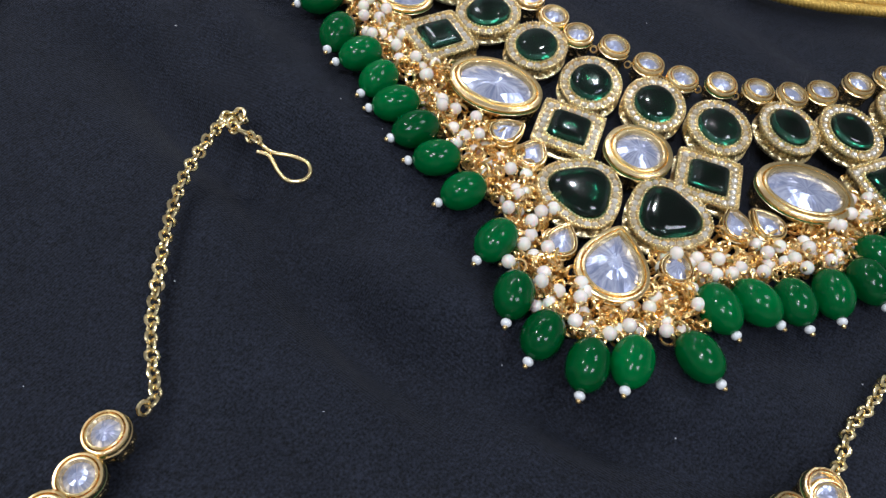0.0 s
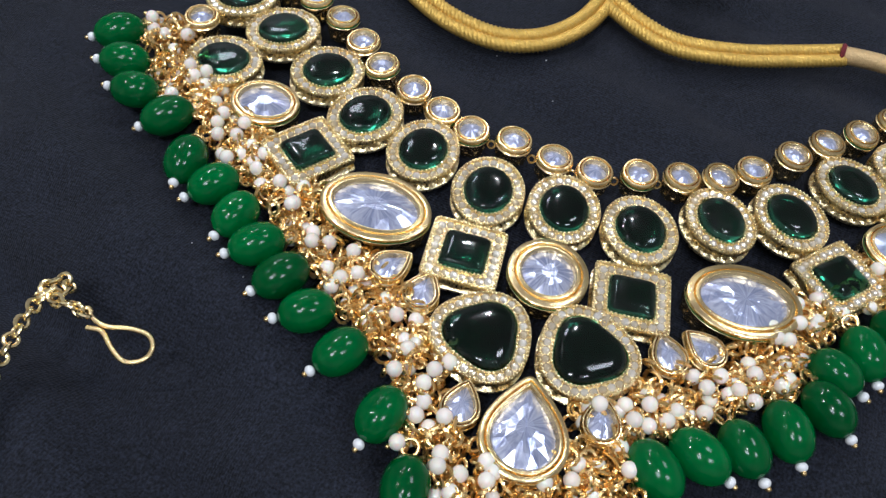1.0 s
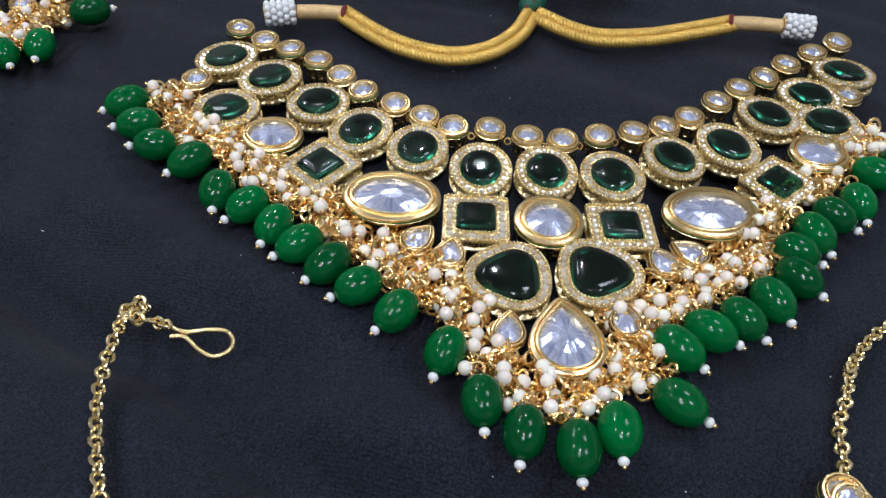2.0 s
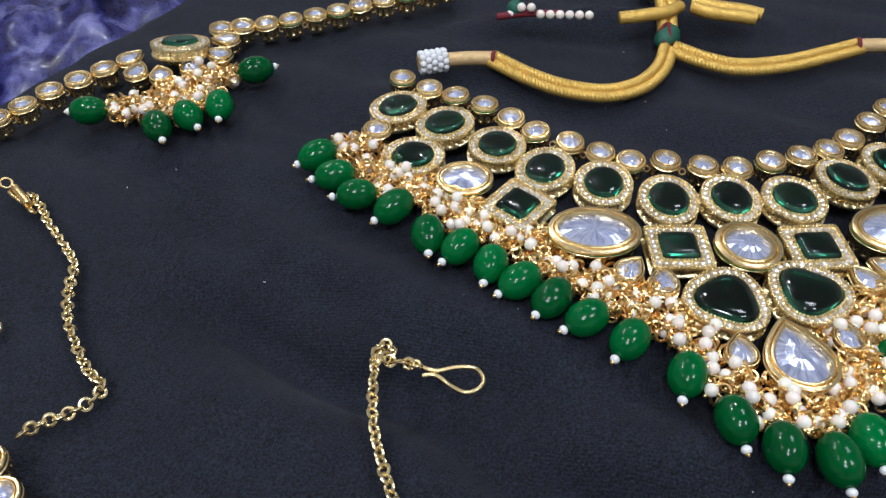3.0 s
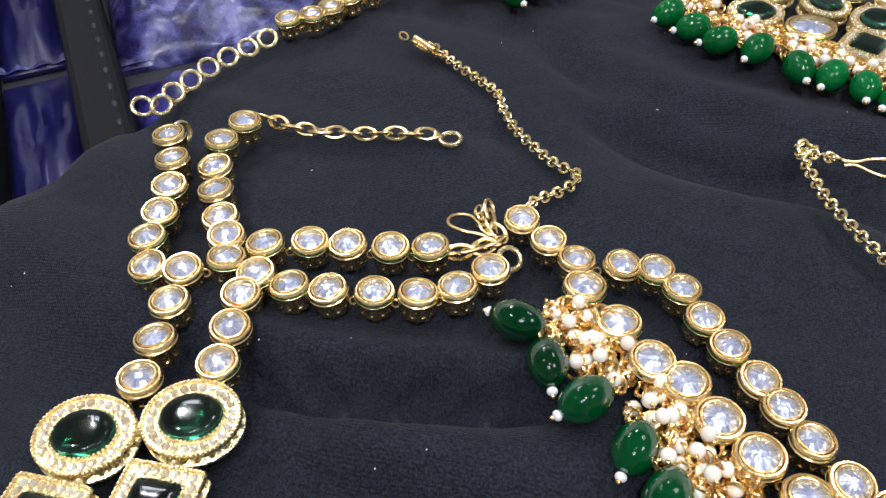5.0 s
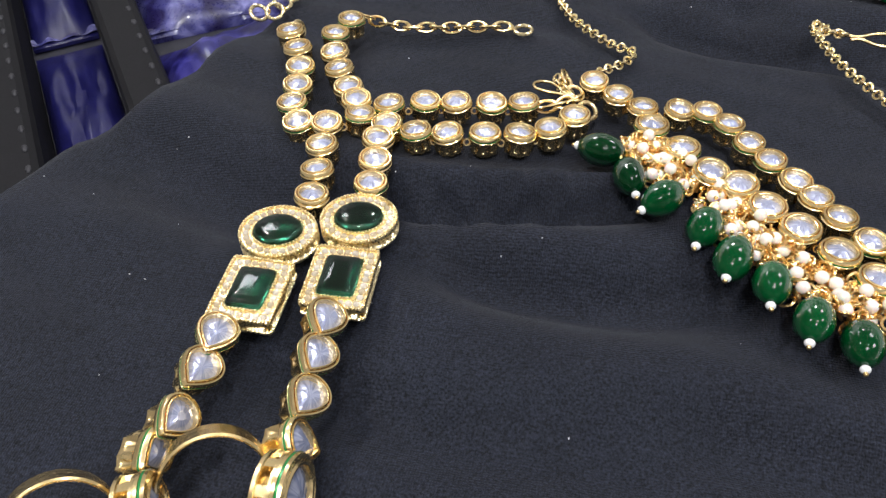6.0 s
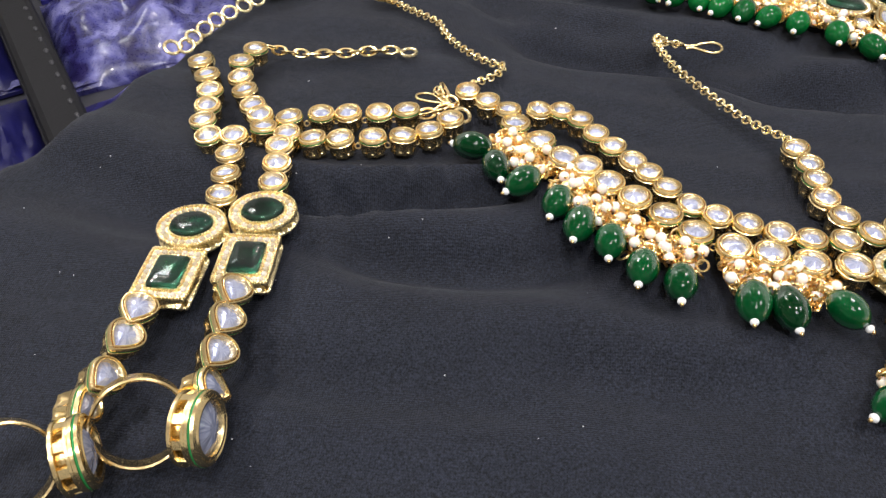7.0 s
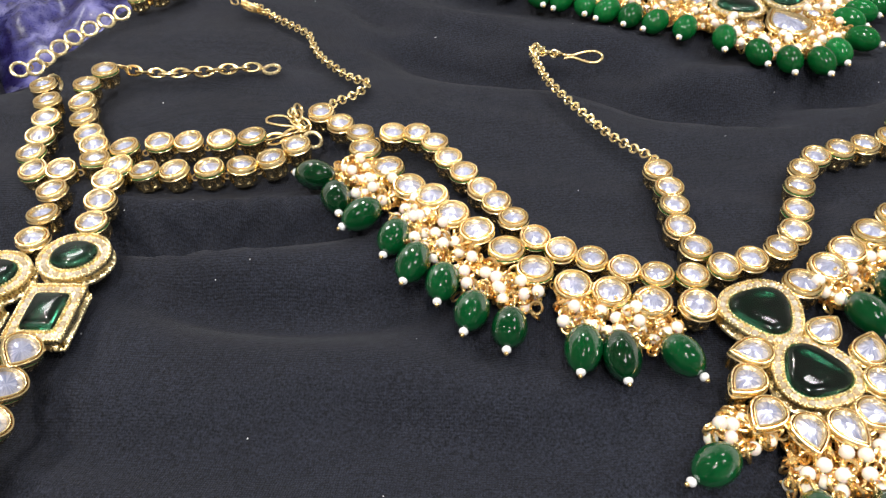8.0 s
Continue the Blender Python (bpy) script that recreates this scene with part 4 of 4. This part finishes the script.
chain(hand_a, [(-11.35, 15.3, 0.3), (-11.25, 15.7, 0.3), (-11.15, 16.1, 0.35)], ROLO, 0.2, 40)
hook(hand_a, at(-11.30, 15.0, 0.38, 14, 0, 116), 0.90, None, 1.5)
part("chain_link", HOOP, hand_a, at(-17.15, 22.25, 0.35, 70, 0, 40))
part("chain_link", HOOP, hand_b, at(-11.2, 14.36, 0.3, 30, 0, 20))

# ---- the armlet ----
armlet = thing("armlet", "gold crystal armlet chain with green stone and bead drops", "armlet")
ARM_L = [(-12.85, 26.5), (-12.1, 26.45), (-11.38, 26.62), (-10.6, 26.95), (-9.78, 27.24), (-8.96, 27.6), (-8.18, 28.1), (-7.3, 28.4), (-6.44, 28.65)]
stone_string(armlet, ARM_L, "round_small", ROUND_S)
ARM_R = [(-2.44, 29.6), (-1.7, 29.5), (-0.83, 29.3), (0.0, 29.18), (0.85, 29.15), (1.7, 29.1), (2.6, 29.2), (3.45, 29.1), (4.3, 29.05), (5.2, 29.1), (6.0, 29.2)]
stone_string(armlet, ARM_R, "round_small", ROUND_S)
halo(armlet, "halo_wide", WIDE_O, WIDE_I, at(-3.98, 28.75, 0.24, -14, 5, -10))
for (x, y), turn in (((-5.56, 29.08), -60), ((-5.49, 28.2), -30), ((-4.82, 27.7), 0), ((-3.87, 27.78), 10), ((-2.86, 28.14), 40), ((-2.42, 28.95), 70)):
    kundan(armlet, "small_drop", SMALL_DROP, at(x, y, 0, 0, 0, turn), 0.62, 0.13, 9, 0.09)
fringe(armlet, [(-7.19, 26.7), (-5.42, 25.05), (-4.47, 25.2), (-3.48, 25.33), (-1.95, 26.78)], [(-7.72, 26.99), (-5.4, 24.46), (-4.31, 24.47), (-3.65, 24.76), (-1.2, 26.9)], BEADS, 7, 9, 0.6, 1.9, 0.6)
for i, (x, y) in enumerate([(-13.7, 26.2), (-14.39, 25.93), (-15.1, 25.66), (-15.77, 25.34), (-16.41, 24.89), (-16.99, 24.46), (-17.44, 23.98), (-17.94, 24.14)]):
    part("chain_link", HOOP, armlet, at(x, y, 0.22, 36 + RNG.uniform(-6, 6), (14 if i % 2 else -14), RNG.uniform(-8, 8)))
    if i:
        part("link", LINK, armlet, at(x + 0.35, y + 0.15, 0.12, 70, 0, 25))

# ---- violet packets and a dark strap on a lower shelf beyond the counter ----
slab("shelf", -90, 60, 30, 200, -80, -28, shelf_mat, "dark low shelf unit behind the counter", "shelf")


def counter():
    pts = [(-60, 0.8), (60, 0.8), (60, 58), (-60, 58)]
    verts = []
    for z in (-80, -3.0):
        for u, v in pts:
            p = EDGE_P + EDGE_D * u + EDGE_N * v
            verts.append((p.x, p.y, z))
    me = mesh_of("counter", verts, [(0, 1, 2, 3), (7, 6, 5, 4), (4, 5, 1, 0), (5, 6, 2, 1), (6, 7, 3, 2), (7, 4, 0, 3)], shelf_mat, 0)
    return tagged(new("counter", me), "dark shop counter under the black cloth", "counter", kind="structure")


counter()


def divider(x0, x1, y0, y1):
    """A padded grey tray divider with a row of stitches along its edge."""
    ob = thing("tray_divider", "dark grey padded tray divider with stitched edge", "divider", "tray dividers")
    outline = [(x0, y0), (x1, y0), (x1, y1), (x0, y1)]
    verts, faces = [], []
    for d, z in ((0, -28), (0, -23.2), (0.25, -22.6), (0.7, -22.3)):
        verts += [(x0 + d, y0 + d, z), (x1 - d, y0 + d, z), (x1 - d, y1 - d, z), (x0 + d, y1 - d, z)]
    for j in range(3):
        for i in range(4):
            faces.append((j * 4 + i, j * 4 + (i + 1) % 4, (j + 1) * 4 + (i + 1) % 4, (j + 1) * 4 + i))
    faces.append((12, 13, 14, 15))
    part("padding", mesh_of("padding", verts, faces, strap_mat, 0), ob)
    knob = mesh_of("stitch", *ball(0.35, 8, 5, 0.7, 1.5, 0.5), stitch_mat, 180)
    for k in range(int((y1 - y0 - 2) / 2.6)):
        part("stitch", knob, ob, at(x1 - 0.9, y0 + 1.5 + k * 2.6, -22.3))
    return ob


stitch_mat = material("grey_stitch", (0.028, 0.028, 0.034), 0.6)
divider(-23.8, -19.8, 38, 110)
divider(-34.5, -30.5, 34, 110)


def packet(x, y, z, w, d, h, turn, mat, seed, label):
    """A crumpled sealed plastic packet."""
    verts, faces, n = [], [], 18
    for j in range(n + 1):
        for i in range(n + 1):
            u, v = i / n * 2 - 1, j / n * 2 - 1
            puff = (1 - abs(u) ** 4) * (1 - abs(v) ** 4)
            bump = noise.noise((u * 2.3 + seed, v * 2.3, seed * 1.7)) * 0.5 + noise.noise((u * 6 + seed, v * 6, 2.0)) * 0.22
            verts.append((u * w / 2, v * d / 2, h * puff * (0.75 + bump) + 0.15))
    base = len(verts)
    verts += [(x0, y0, -0.1 * h) for x0, y0, z0 in verts]
    for j in range(n):
        for i in range(n):
            a = j * (n + 1) + i
            faces.append((a, a + 1, a + n + 2, a + n + 1))
            faces.append((base + a, base + a + n + 1, base + a + n + 2, base + a + 1))
    for i in range(n):
        for a, b in ((i, i + 1), ((n + 1) * n + i + 1, (n + 1) * n + i), ((i + 1) * (n + 1), i * (n + 1)), (i * (n + 1) + n, (i + 1) * (n + 1) + n)):
            faces.append((b, a, base + a, base + b))
    ob = new("plastic_packet", mesh_of("plastic_packet", verts, faces, mat, 50))
    ob.matrix_world = at(x, y, z, 0, 0, turn)
    strip = [(u * w / 2, -d / 2 + 0.3 + v, 0.45 + 0.12 * math.sin(u * 9 + seed)) for v in (0.0, 1.3) for u in [k / 10 - 1 for k in range(21)]]
    part("seal_strip", mesh_of("seal_strip", strip, [(k, k + 1, k + 22, k + 21) for k in range(20)], packet_pale, 180), ob, label="pale heat-sealed strip")
    if w > 10:
        tag = [(u * 1.6, v * 1.2, h * 1.15 + 0.25 * math.sin(u * 2 + v + seed)) for v in (-1, 0, 1) for u in (-1, 0, 1)]
        part("paper_tag", mesh_of("paper_tag", tag, [(a, a + 1, a + 4, a + 3) for a in (0, 1, 3, 4)], tag_mat, 180), ob, at(w * 0.16 * math.sin(seed * 5), d * 0.2 * math.cos(seed * 3), 0, 0, 0, seed * 40), "small white paper tag")
    return tagged(ob, label, "packet", "packets on the shelf")


tag_mat = material("white_tag", (0.55, 0.55, 0.62), 0.6)
violet = "crumpled violet plastic packet with pale gloss painted into its colour"
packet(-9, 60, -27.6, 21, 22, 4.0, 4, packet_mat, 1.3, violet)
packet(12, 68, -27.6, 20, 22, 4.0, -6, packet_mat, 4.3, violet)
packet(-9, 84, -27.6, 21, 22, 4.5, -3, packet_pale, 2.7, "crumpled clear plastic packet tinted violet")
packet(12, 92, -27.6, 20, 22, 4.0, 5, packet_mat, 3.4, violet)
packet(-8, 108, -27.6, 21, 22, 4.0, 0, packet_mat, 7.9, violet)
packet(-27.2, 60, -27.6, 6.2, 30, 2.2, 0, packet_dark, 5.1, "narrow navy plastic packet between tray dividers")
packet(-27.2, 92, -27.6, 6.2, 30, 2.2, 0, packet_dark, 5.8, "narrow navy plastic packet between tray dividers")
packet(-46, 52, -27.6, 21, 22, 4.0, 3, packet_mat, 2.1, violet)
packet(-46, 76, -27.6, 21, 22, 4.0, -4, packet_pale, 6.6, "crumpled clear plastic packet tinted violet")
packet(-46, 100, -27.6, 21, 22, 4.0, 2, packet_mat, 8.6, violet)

# ---- lint on the cloth ----
specks = []
for k in range(80):
    x, y = RNG.uniform(-26, 12), RNG.uniform(-3, 24)
    v, f = ball(RNG.uniform(0.007, 0.02), 5, 4, sx=RNG.uniform(0.8, 3.0), centre=(0, 0, 0))
    turned = Matrix.Translation((x, y, cloth_height(x, y) + 0.02)) @ pose(0, 0, 0, 0, 0, RNG.uniform(0, 180))
    specks.append(([tuple(turned @ Vector(q)) for q in v], f))
tagged(new("lint", mesh_of("lint", *joined(*specks), lint_mat, 180)), "tiny white lint specks on the black cloth", "lint", kind="stuff")
